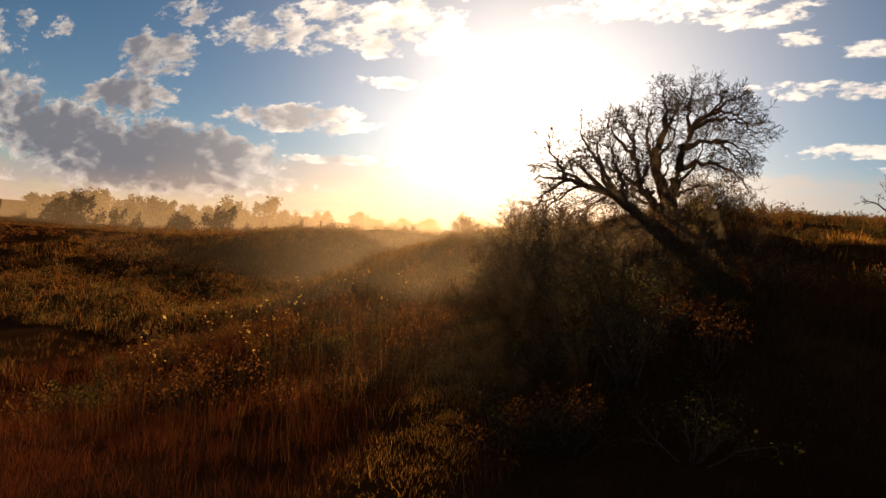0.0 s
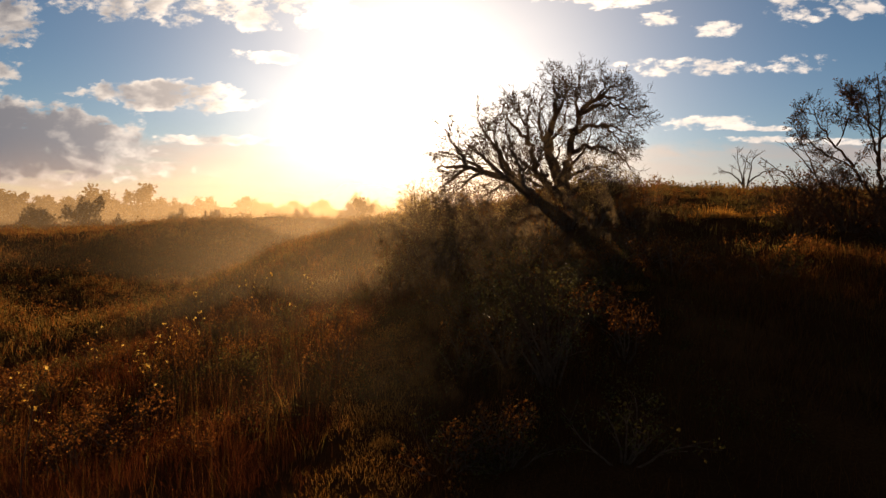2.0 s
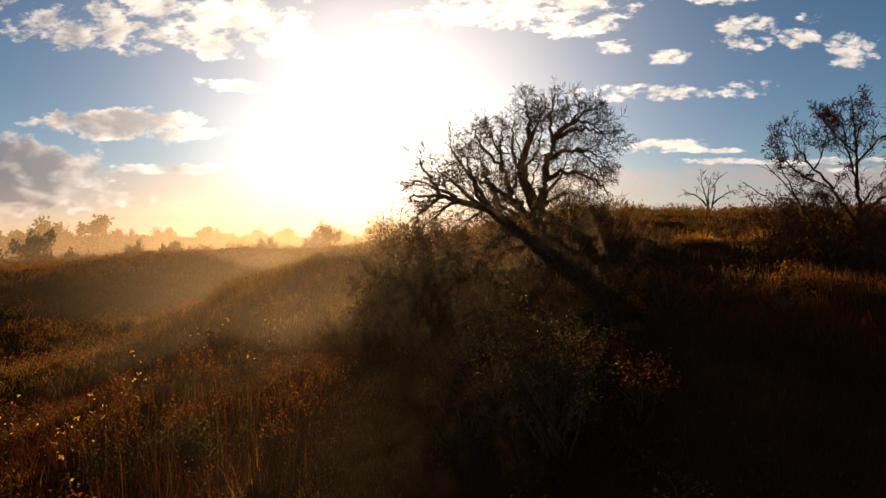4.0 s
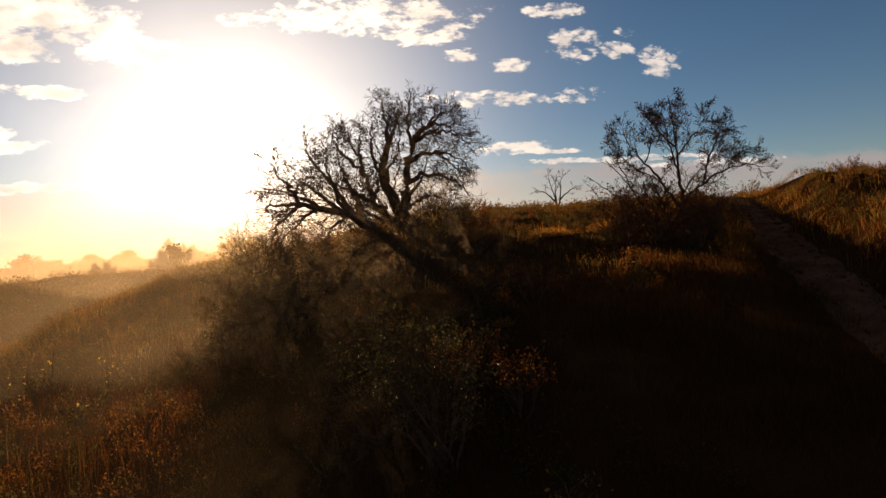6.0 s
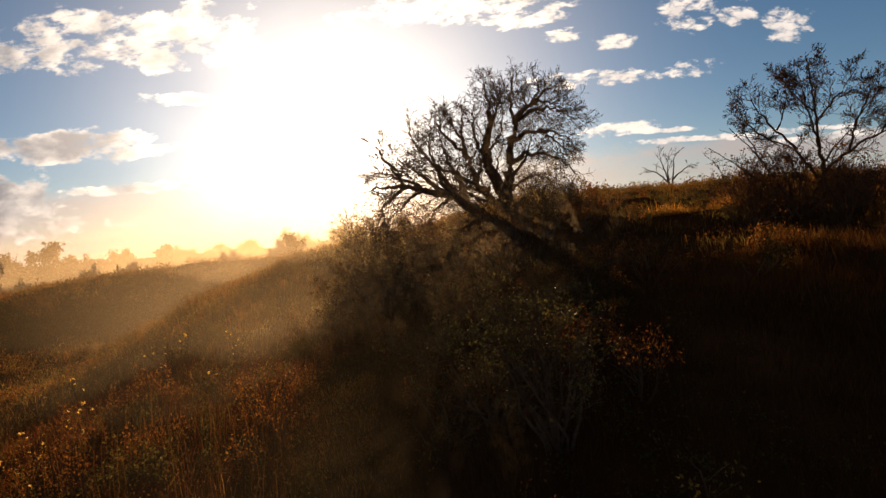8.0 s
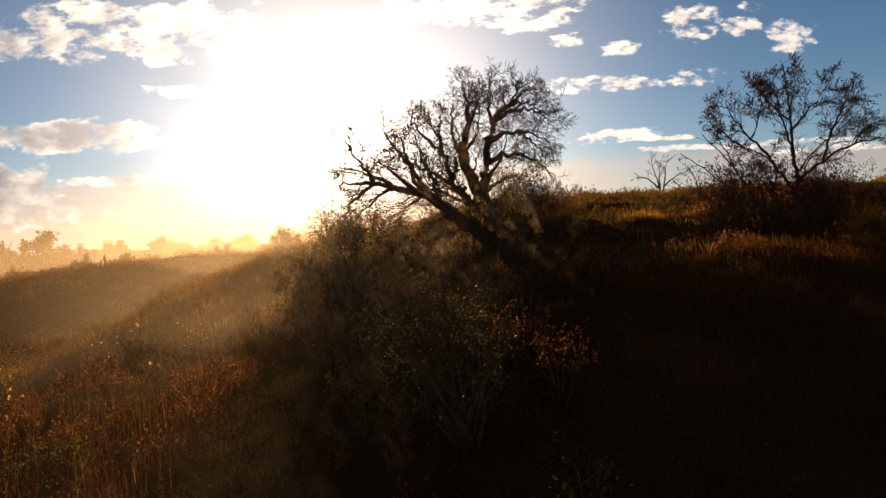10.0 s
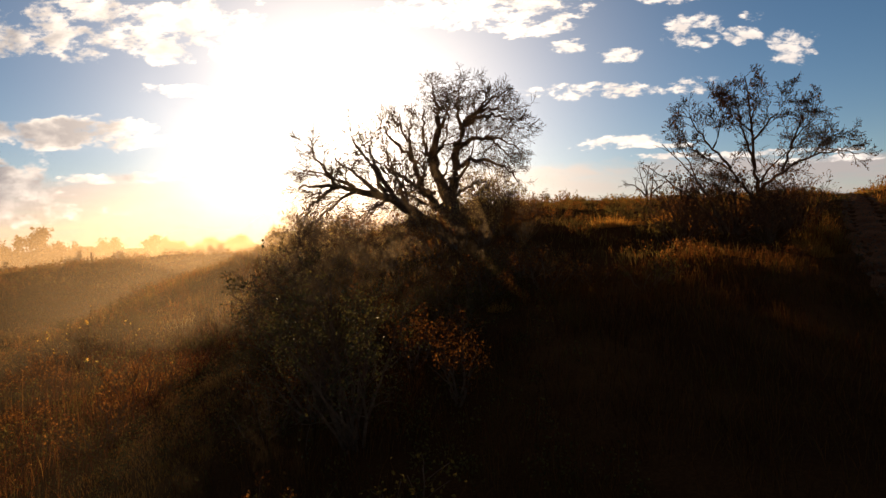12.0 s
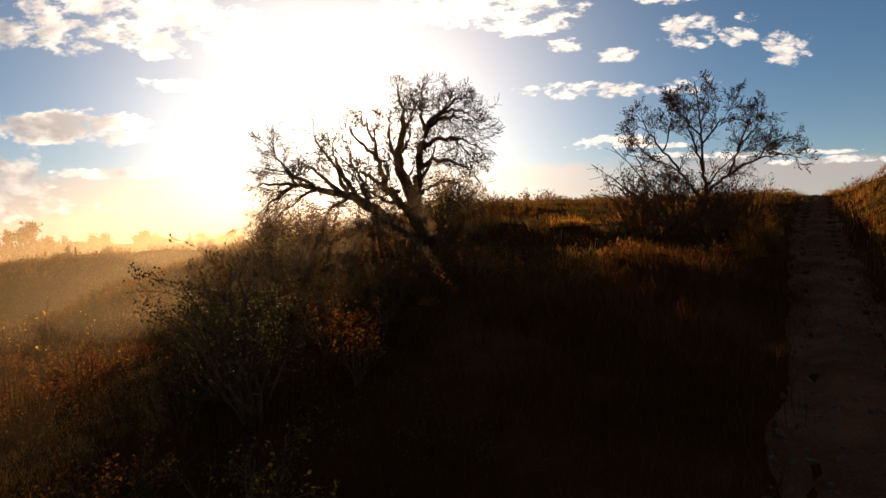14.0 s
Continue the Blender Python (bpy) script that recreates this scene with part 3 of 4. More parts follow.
def build_young_tree():
    rng = np.random.RandomState(23)
    x, y = 8.2, 13.0
    tree = thing("young_cottonwood_tree", x, y, "young cottonwood tree with a round crown of sparse dry leaves", "tree", sink=0.1)
    spec = dict(crook=0.14, lift=0.03, fine=0.0042, thin=0.45, slim=0.02, levels=4, count=[6, 12, 7, 4], bare=0.1, angle=(25, 60), ratio=(0.48, 0.78))
    # knots: across, away, up, in metres from the foot
    limbs = [
        ("trunk", [(0, 0, -0.1), (0.06, 0, 0.5), (0.1, 0, 1.0), (0.08, 0.1, 1.7), (0.05, 0.1, 2.4), (0.0, 0.1, 3.1), (-0.1, 0.1, 3.7)], 0.075, 0.012),
        ("limb", [(0.08, 0, 0.75), (-0.3, -0.1, 1.15), (-0.65, -0.2, 1.6), (-1.25, -0.3, 1.8), (-1.9, -0.4, 1.95)], 0.045, 0.008),
        ("limb", [(-0.6, -0.2, 1.55), (-0.95, 0.1, 2.15), (-1.25, 0.3, 2.75), (-1.45, 0.4, 3.1)], 0.032, 0.007),
        ("limb", [(0.1, 0, 1.0), (0.5, -0.2, 1.4), (1.1, -0.3, 1.75), (1.7, -0.4, 1.85), (2.1, -0.4, 1.75)], 0.045, 0.008),
        ("limb", [(0.55, -0.2, 1.42), (1.0, 0.2, 2.15), (1.45, 0.3, 2.6), (1.75, 0.3, 2.75)], 0.032, 0.007),
        ("limb", [(0.08, 0.1, 1.6), (-0.3, -0.3, 2.2), (-0.55, -0.4, 2.9), (-0.6, -0.4, 3.3)], 0.032, 0.007),
        ("limb", [(0.05, 0.1, 2.2), (0.45, -0.2, 2.75), (0.75, -0.3, 3.25)], 0.028, 0.007),
        ("limb", [(0.08, 0, 0.7), (-0.35, 0.3, 0.95), (-0.8, 0.4, 1.25), (-1.15, 0.4, 1.3)], 0.028, 0.006),
        ("limb", [(0.1, 0.1, 1.1), (0.6, 0.4, 1.6), (1.3, 0.5, 2.15), (1.9, 0.5, 2.25)], 0.03, 0.006),
        ("limb", [(0.05, 0.1, 2.4), (-0.3, 0.4, 2.95), (-0.5, 0.5, 3.45)], 0.024, 0.006),
        ("limb", [(0.02, 0.1, 2.7), (0.35, 0.4, 3.2), (0.4, 0.5, 3.6)], 0.022, 0.006),
        ("limb", [(0.9, 0.1, 2.0), (0.95, -0.3, 2.6), (1.15, -0.4, 3.05)], 0.024, 0.006),
        ("limb", [(-0.9, 0, 2.05), (-0.8, -0.3, 2.6), (-0.9, -0.4, 3.05)], 0.022, 0.006),
        ("limb", [(1.2, -0.3, 1.78), (1.6, -0.1, 2.2), (2.15, 0, 2.3)], 0.022, 0.006),
        ("limb", [(-1.2, -0.3, 1.78), (-1.6, -0.1, 2.2), (-1.85, 0, 2.5)], 0.022, 0.006),
    ]
    tips, fine = [], []
    for name, knots, r0, r1 in limbs:
        pts, rad = bend_limb(knots, r0, r1, rng, 1.0, 0.015)
        V, F = tubes([(pts, rad, 8)])
        part(name, mesh_from(name, V, F, BARK, True), tree)
        length = np.linalg.norm(np.diff(pts, axis=0), axis=1).sum()
        own = []
        shoots(rng, pts, rad, min(length, 1.5) * 0.52, 1, own, tips, dict(spec, bare=0.45 if name == "trunk" else 0.2))
        fine += own
    V, F = tubes(fine)
    crown = part("crown", mesh_from("crown", V, F, BARK), tree, "open crown of thin twigs")
    tips = np.asarray(tips)
    keep = tips[rng.rand(len(tips)) < 0.26]
    V, F = leaves(keep, 0.046, rng)
    part("foliage", mesh_from("foliage", V, F, LEAF_DRY), crown, "dry brown leaves")


def build_dead_tree():
    rng = np.random.RandomState(5)
    x, y = 14.75, 40.0
    tree = thing("dead_tree", x, y, "small dead tree with bare grey branches on the hilltop", "tree", sink=0.1)
    spec = dict(crook=0.14, lift=0.03, fine=0.010, levels=3, count=[5, 6, 4], bare=0.35, angle=(22, 50), ratio=(0.4, 0.65))
    fine, tips = [], []
    for knots in ([(0, 0, -5), (-3, 0, 30), (-12, 3, 55), (-14, 5, 80)], [(3, 0, -5), (8, -3, 30), (10, -3, 62), (22, -4, 72)],
                  [(-2, 0, 15), (-22, 6, 38), (-42, 8, 40)], [(6, 0, 18), (26, -6, 36), (42, -6, 46)], [(2, 3, 0), (1, 6, 40), (6, 8, 70)]):
        pts, rad = bend_limb(knots, 0.075, 0.015, rng, 0.037, 0.02)
        V, F = tubes([(pts, rad, 7)])
        part("stem", mesh_from("stem", V, F, DEADWOOD, True), tree)
        shoots(rng, pts, rad, 1.5, 1, fine, tips, spec)
    V, F = tubes(fine)
    tagged(part("twig", mesh_from("twig", V, F, DEADWOOD), tree), kind="stuff")


def bush_meshes(seed, wide, high, stems, leaf, mat_leaf, mat_stem, leaf_count, name, arch=0.6, levels=3):
    """Stems that fan out from one foot, with shoots and leaves. Returns both meshes."""
    rng = np.random.RandomState(seed)
    out, tips = [], []
    spec = dict(crook=0.18, lift=0.04, fine=0.003, levels=levels, count=[5, 5, 3], bare=0.3, angle=(20, 55), ratio=(0.35, 0.6))
    for i in range(stems):
        a, f = rng.uniform(0, 6.283), rng.uniform(0.0, 1.0) ** 0.6
        d = np.array([math.cos(a) * f * wide * arch, math.sin(a) * f * wide * arch, high * (1.1 - 0.45 * f)])
        l = np.linalg.norm(d) * rng.uniform(0.75, 1.05)
        foot = np.array([math.cos(a), math.sin(a), 0]) * f * wide * 0.15
        spread(rng, foot, d, l, 0.008 + 0.006 * high, 1, out, tips, spec)
    stem = mesh_from(name + "_stems", *tubes(out), mat_stem)
    tips = np.asarray(tips)
    pick = tips[rng.randint(0, len(tips), leaf_count)] + rng.normal(size=(leaf_count, 3)) * 0.035
    pick = pick[pick[:, 2] > 0.02]
    return stem, mesh_from(name + "_leaves", *leaves(pick, leaf, rng), mat_leaf)


def bush(name, meshes, x, y, label, category="bush", group="", turn=0.0, size=1.0):
    ob = thing(name, x, y, label, category, group, turn, 0.03, size)
    part("wood", meshes[0], ob)
    part("foliage", meshes[1], ob)
    return ob


build_main_tree()
build_young_tree()
build_dead_tree()

# olive thickets round the foot of the old tree
thicket = [bush_meshes(31 + i, 1.3, 1.7, 20, 0.045, m, BARK, 1700, "thicket") for i, m in enumerate((THICKET, THICKET, RUSSET))]
for i, (x, y, s) in enumerate([(-3.3, 16.4, 1.1), (-2.4, 15.6, 1.1), (-1.2, 15.0, 0.95), (0.2, 13.6, 0.9), (2.4, 14.2, 0.9), (3.1, 14.9, 0.65), (-2.6, 14.4, 0.95),
                               (1.3, 13.4, 0.8), (-0.7, 13.5, 0.9), (2.0, 15.7, 0.95), (-4.2, 17.0, 0.7), (0.8, 12.8, 0.75), (1.9, 13.2, 0.75), (-0.2, 12.7, 0.7), (-1.8, 13.7, 0.95),
                               (-2.2, 12.6, 0.75), (-1.3, 12.2, 0.8), (-1.9, 11.2, 0.85), (-1.5, 10.5, 0.85), (-2.4, 10.3, 0.6), (2.9, 13.6, 0.6)]):
    bush("thicket_bush", thicket[i % 3], x, y, "dense olive-brown thicket bush below the old tree", group="thicket below the tree", turn=i * 77, size=s)

# the thin leafy sapling in front
sapling = bush_meshes(41, 0.75, 1.5, 13, 0.03, LEAF_WILLOW, BARK, 2600, "sapling", 0.75)
bush("willow_sapling", sapling, 0.6, 4.1, "thin willow sapling with small glossy leaves", "sapling", size=0.9)
bush("willow_sapling", sapling, 0.15, 4.7, "thin willow sapling with small glossy leaves", "sapling", turn=130, size=0.8)

# undergrowth round the young tree
scrub = bush_meshes(43, 0.9, 1.0, 18, 0.04, LEAF_DRY, BARK, 500, "scrub", 0.9)
for i, (x, y, s) in enumerate([(7.5, 12.7, 1.5), (8.6, 12.3, 1.1), (9.2, 13.0, 1.1), (6.7, 13.0, 1.4), (7.8, 11.7, 1.0), (7.1, 13.6, 1.1), (6.2, 12.2, 1.0), (8.3, 12.6, 1.3)]):
    bush("scrub_bush", scrub, x, y, "leafless twiggy scrub beside the young tree", group="scrub by the young tree", turn=i * 61, size=s)


def build_fallen_limb():
    rng = np.random.RandomState(47)
    ob = thing("dead_branch", 7.3, 12.6, "bare dead branches leaning out of the scrub", "branch")
    fine, tips = [], []
    spec = dict(crook=0.10, lift=0.04, fine=0.004, levels=2, count=[6, 4], bare=0.2, angle=(18, 45), ratio=(0.35, 0.6))
    for k in ([(0, 0, 0), (-0.2, -0.1, 0.5), (-0.6, -0.2, 1.0), (-0.95, -0.3, 1.3)], [(0.1, 0, 0), (-0.2, 0.2, 0.7), (-0.4, 0.3, 1.2), (-0.55, 0.3, 1.55)],
              [(0, 0, 0), (-0.4, -0.2, 0.45), (-0.9, -0.3, 0.8), (-1.25, -0.3, 1.05)]):
        pts, rad = bend_limb(k, 0.03, 0.008, rng, 1.55, 0.015)
        own = [(pts, rad, 6)]
        shoots(rng, pts, rad, 1.0, 1, own, tips, spec)
        part("limb", mesh_from("limb", *tubes(own), BARK), ob)


build_fallen_limb()


def build_snag():
    rng = np.random.RandomState(49)
    ob = thing("snag", -23.4, 35.6, "short dead snag standing on the misty ridge", "snag", sink=0.05)
    for name, knots, r0, r1 in (("stem", [(0, 0, 0), (0.03, 0, 0.3), (-0.03, 0, 0.6), (0.0, 0, 0.85)], 0.08, 0.05),
                                ("branch", [(0.0, 0, 0.45), (0.12, 0.02, 0.6), (0.17, 0.03, 0.75)], 0.035, 0.02)):
        pts, rad = bend_limb(knots, r0, r1, rng, 1.0, 0.01)
        part(name, mesh_from(name, *tubes([(pts, rad, 8)]), DEADWOOD, True), ob)


build_snag()

# ---- brush over the slopes ----
def brush_set(seed, stems, leaf, count):
    return [bush_meshes(seed + i, w, h, stems, leaf, m, BARK, count, "brush", 0.9, 2) for i, (w, h, m) in enumerate(
        ((0.55, 0.50, SAGE), (0.6, 0.45, RUSSET), (0.5, 0.62, RUSSET), (0.65, 0.40, SAGE)))]


near_brush, far_brush = brush_set(51, 7, 0.032, 500), brush_set(55, 5, 0.05, 260)
brush_words = ["low grey-green sagebrush on the slope", "low russet brush on the slope", "upright russet brush on the slope", "spreading sagebrush on the slope"]


def scatter_brush(kinds, total, y0, y1, small, large, seed, open_left, fan=(-0.75, 0.85)):
    rng = np.random.RandomState(seed)
    made = {}
    placed = 0
    while placed < total:
        y = rng.uniform(y0, y1)
        x = rng.uniform(*fan) * (y + 4) + 1
        if abs(x - road_x(y)) < 1.35 or (x - 0.6) ** 2 + (y - 4.1) ** 2 < 0.8 or abs(x + 0.9 + 0.2 * (y - 2.8)) < 0.55 or x > 4.0 and 6.0 < y < 9.2:
            continue
        if open_left and x < 0 and rng.rand() < 0.5:
            continue
        k = rng.randint(4)
        m = pose(x, y, ground_at(x, y) - 0.03, 0, 0, rng.uniform(0, 360))
        s = rng.uniform(small, large)
        if k not in made:
            made[k] = bush("brush_bush", kinds[k], x, y, brush_words[k], group="brush on the slopes", size=1.0)
        ob = copy_thing(made[k], m)
        ob.scale = (s, s, s * rng.uniform(0.8, 1.2))
        placed += 1


scatter_brush(near_brush, 95, 2.6, 8, 0.55, 1.0, 61, False, (-0.95, 0.05))
scatter_brush(near_brush, 78, 7.2, 17, 0.6, 1.1, 62, False)
scatter_brush(far_brush, 40, 16, 48, 0.6, 1.0, 63, False, (-1.0, 1.0))
scatter_brush(far_brush, 22, 33, 44, 0.9, 1.7, 70, False, (0.15, 0.95))
scatter_brush(far_brush, 36, 12, 42, 0.6, 1.0, 64, False, (-1.1, -0.15))


def brush_cover(name, clumps, each, box, wide, high, leaf, mat, seed, label, keep):
    """Low brush too small and too many to count: leafy heaps joined in one sheet."""
    rng = np.random.RandomState(seed)
    x0, y0, x1, y1 = box
    cx, cy = rng.uniform(x0, x1, clumps), rng.uniform(y0, y1, clumps)
    ok = (np.abs(cx - road_x(cy)) > 1.15) & keep(cx, cy, rng)
    cx, cy = cx[ok], cy[ok]
    size = rng.uniform(0.5, 1.3, len(cx))
    k = np.repeat(np.arange(len(cx)), each)
    d = rng.normal(size=(len(k), 3))
    d /= np.linalg.norm(d, axis=1, keepdims=True)
    d *= rng.uniform(0.35, 1.05, (len(k), 1))
    x, y = cx[k] + d[:, 0] * wide * size[k], cy[k] + d[:, 1] * wide * size[k]
    z = land(x, y) + np.abs(d[:, 2]) * high * size[k]
    V, F = leaves(np.stack([x, y, z], 1), leaf, rng, -0.5)
    tagged(new(name, mesh_from(name, V, F, mat)), label, "brush", kind="stuff")


brush_cover("ridge_brush", 1600, 66, (-24, 9.62, 3, 35.29), 0.36, 0.40, 0.046, RIDGE_BRUSH, 65, "low olive brush over the misty ridge", lambda x, y, r: x < -0.05 * y + 1)
brush_cover("gully_brush", 1900, 46, (-55, 12, -9, 46), 0.45, 0.55, 0.07, RUSSET, 74, "russet brush on the ridge beyond the gully", lambda x, y, r: x < -9 - 0.1 * np.abs(y - 20))
brush_cover("russet_cover", 900, 90, (-24, 8.82, 28, 28.87), 0.34, 0.30, 0.042, RUSSET, 66, "low russet brush on the slopes", lambda x, y, r: r.rand(len(x)) < 0.8)
brush_cover("far_cover", 2300, 20, (-70, 27.27, 60, 57.74), 0.6, 0.5, 0.15, RIDGE_BRUSH, 67, "low brush on the far hills", lambda x, y, r: r.rand(len(x)) < 0.9)
brush_cover("bank_brush", 420, 70, (8, 5.61, 24, 20.85), 0.3, 0.36, 0.05, SAGE, 72, "olive sagebrush on the road bank", lambda x, y, r: x > road_x(y) + 1.5)
brush_cover("near_cover", 440, 66, (-7, 3.2, 2.5, 9.62), 0.2, 0.22, 0.026, SAGE, 68, "small sage sprigs among the grass", lambda x, y, r: r.rand(len(x)) < 0.9)
brush_cover("rust_cover", 560, 64, (-8, 4.2, 0.5, 13.63), 0.17, 0.26, 0.026, GRASS_ORANGE, 69, "rust-coloured buckwheat sprigs among the grass", lambda x, y, r: r.rand(len(x)) < 0.9)

# ---- grass ----


def tuft_mesh(seed, wide, high, count, mat):
    rng = np.random.RandomState(seed)
    r, a = wide * np.sqrt(rng.rand(count)), rng.uniform(0, 6.283, count)
    V, F = blades(r * np.cos(a), r * np.sin(a), np.zeros(count) - 0.02, high * (1.15 - 0.8 * r / wide) * rng.uniform(0.5, 1.1, count), 0.0026, rng, 0.6, a + rng.normal(size=count) * 0.8)
    return mesh_from("grass_tuft", V, F, mat)


gold_tufts = [tuft_mesh(71, 0.24, 0.26, 520, GRASS_GOLD), tuft_mesh(72, 0.30, 0.24, 520, GRASS_GOLD), tuft_mesh(73, 0.22, 0.48, 380, GRASS_ORANGE), tuft_mesh(74, 0.34, 0.5, 110, GRASS_PALE)]
for i, (x, y, k, s) in enumerate([(-3.9, 6.1, 0, 1.2), (-3.6, 5.7, 1, 1.0), (-3.0, 3.8, 0, 0.7), (-2.6, 3.6, 1, 0.6), (-4.3, 8.0, 0, 1.0), (-3.5, 7.2, 1, 1.0), 
                                  (5.15, 14.9, 1, 1.7), (5.5, 14.8, 1, 1.6), (6.1, 14.9, 0, 1.0), (6.85, 14.8, 1, 1.6), (7.15, 15.0, 1, 1.4), (6.3, 11.4, 1, 1.2), (8.5, 11.6, 2, 1.3), (8.8, 11.3, 2, 1.5), (8.3, 11.2, 0, 1.5),
                                  (9.0, 11.9, 2, 1.4), (9.3, 12.4, 2, 1.5), (9.6, 12.9, 0, 1.7), (8.1, 10.7, 0, 1.3), (-6.6, 15.4, 2, 1.0), (-0.75, 4.4, 1, 0.5), (-0.75, 2.9, 1, 0.4), (1.9, 7.2, 0, 0.7), (-1.2, 6.2, 0, 0.6)]):
    ob = new("grass_tuft", gold_tufts[k])
    ob.matrix_basis = pose(x, y, ground_at(x, y), 0, 0, i * 40) @ Matrix.Diagonal((s, s, s, 1))
    tagged(ob, "golden dry bunchgrass tuft catching the low sun", "grass", "golden grass tufts")
pale = new("grass_tuft", gold_tufts[3])
pale.matrix_basis = pose(-4.3, 10.9, ground_at(-4.3, 10.9))
tagged(pale, "thin tuft of pale seed heads on the slope", "grass")


def field(name, clumps, each, box, high, wide, mat, seed, label, keep=None, lean=0.5, spread_r=0.16):
    """A stretch of grass in clumps, with none on the road."""
    rng = np.random.RandomState(seed)
    x0, y0, x1, y1 = box
    cx, cy = rng.uniform(x0, x1, clumps), rng.uniform(y0, y1, clumps)
    d = waves(cx, cy, 1.6, seed) + 0.6 * waves(cx, cy, 0.5, seed + 1)
    ok = (np.abs(cx - road_x(cy)) > 0.52 + 0.2 * waves(cx, cy, 1.1, 33)) & (d + rng.uniform(-0.9, 0.9, clumps) > -0.3)
    if keep is not on_path:
        ok &= (np.abs(cx + 0.9 + 0.2 * (cy - 2.8)) > 0.34) | (cy > 8)
    if keep is not None:
        ok &= keep(cx, cy, rng)
    cx, cy = cx[ok], cy[ok]
    size = rng.uniform(0.45, 1.35, len(cx)) * (0.6 + 0.4 * smooth(0.0, 5.0, cy))
    narrow = 0.38 + 0.62 * smooth(1.0, 6.0, cy)
    k = np.repeat(np.arange(len(cx)), each)
    r, a = spread_r * np.sqrt(rng.rand(len(k))) * size[k], rng.uniform(0, 6.283, len(k))
    x, y = cx[k] + r * np.cos(a), cy[k] + r * np.sin(a)
    V, F = blades(x, y, land(x, y) - 0.02, high * size[k], wide * narrow[k], rng, lean * 1.5, a + rng.normal(size=len(k)) * 1.2)
    tagged(new(name, mesh_from(name, V, F, mat)), label, "grass", kind="stuff")


def left_of(x, y, rng):
    return x + rng.normal(size=len(x)) * 0.7 < -1.3 - 0.05 * y


def half_left(x, y, rng):
    return (x + rng.normal(size=len(x)) * 0.6 < -1.1 - 0.02 * y) & (waves(x, y, 2.4, 84) > -0.2)


def on_path(x, y, rng):
    return np.abs(x + 0.9 + 0.2 * (y - 2.8)) < 0.3 + 0.2 * rng.rand(len(x))


def left_of_path(x, y, rng):
    return x < -1.25 - 0.2 * (y - 2.8) + rng.normal(size=len(x)) * 0.15


def right_bank(x, y, rng):
    q = x - road_x(y)
    return (q > 0.62) & (q < 9)


def on_ridge(x, y, rng):
    return x + rng.normal(size=len(x)) * 1.5 < -0.06 * y


def in_patches(x, y, rng):
    return (waves(x, y, 4.0, 88) > 0.25) | (x > road_x(y) + 0.9) & (rng.rand(len(x)) < 0.6)


field("red_grass", 3400, 26, (-11, -0.48, 1, 10.43), 0.30, 0.0022, GRASS_RED, 81, "tall red-brown bluestem grass", left_of)
field("short_grass", 7800, 16, (-14, -11.23, 13, 10.43), 0.18, 0.0026, GRASS_BROWN, 83, "short brown prairie grass")
field("orange_grass", 1300, 22, (-12, 2.41, 2.5, 16.04), 0.26, 0.0028, GRASS_ORANGE, 84, "orange dry grass in low sunlight", half_left)
field("straw_grass", 1700, 30, (-2.4, 0.48, 0.0, 6.42), 0.075, 0.003, GRASS_GOLD, 90, "pale trampled straw along a faint path", on_path)
field("tall_stems", 560, 6, (-5.0, 1.76, -0.9, 6.42), 0.66, 0.0018, GRASS_BROWN, 96, "thin upright dry stems above the grass", left_of_path, 0.16, 0.12)
field("shade_grass", 5200, 16, (-1.2, 0.16, 9, 9.62), 0.2, 0.0026, GRASS_BROWN, 93, "dry brown grass under the trees", spread_r=0.2)
field("red_tufts", 2200, 24, (-5, -0.64, 0.6, 3.37), 0.24, 0.0018, GRASS_RED, 94, "fine red-brown grass beside the path", left_of_path)
field("slope_grass", 9000, 10, (-20, 9.62, 28, 27.27), 0.24, 0.005, GRASS_OLIVE, 85, "dull olive-brown grass on the slope", spread_r=0.25)
field("ridge_grass", 8000, 10, (-30, 9.62, 2, 35.29), 0.30, 0.006, GRASS_ORANGE, 89, "pale orange grass over the misty ridge", on_ridge, spread_r=0.25)
field("bank_grass", 1100, 14, (-20, 9.62, 30, 27.27), 0.28, 0.006, GRASS_ORANGE, 86, "orange dry grass on the banks", in_patches, spread_r=0.25)
field("roadside_grass", 2000, 16, (6, 5.61, 30, 28.87), 0.34, 0.0055, GRASS_ORANGE, 92, "tall orange grass on the road bank", right_bank, spread_r=0.25)
field("hill_grass", 9000, 8, (-50, 26.47, 60, 68.17), 0.22, 0.010, GRASS_OLIVE, 87, "dull dry grass on the far hill", spread_r=0.5)


def weed_meshes(seed):
    """A tall thin weed with a few yellow leaves at its top."""
    rng = np.random.RandomState(seed)
    out, tips = [], []
    spec = dict(crook=0.08, lift=0.02, fine=0.0018, levels=2, count=[7, 3], bare=0.5, angle=(20, 45), ratio=(0.15, 0.3))
    spread(rng, (0, 0, 0), (0.1, 0.05, 1), 1.0, 0.006, 1, out, tips, spec)
    tips = np.asarray(tips)
    tips = tips[tips[:, 2] > 0.45]
    pick = tips[rng.randint(0, len(tips), 16)]
    return mesh_from("weed_stem", *tubes(out), BARK), mesh_from("weed_leaves", *leaves(pick, 0.03, rng), LEAF_YELLOW)


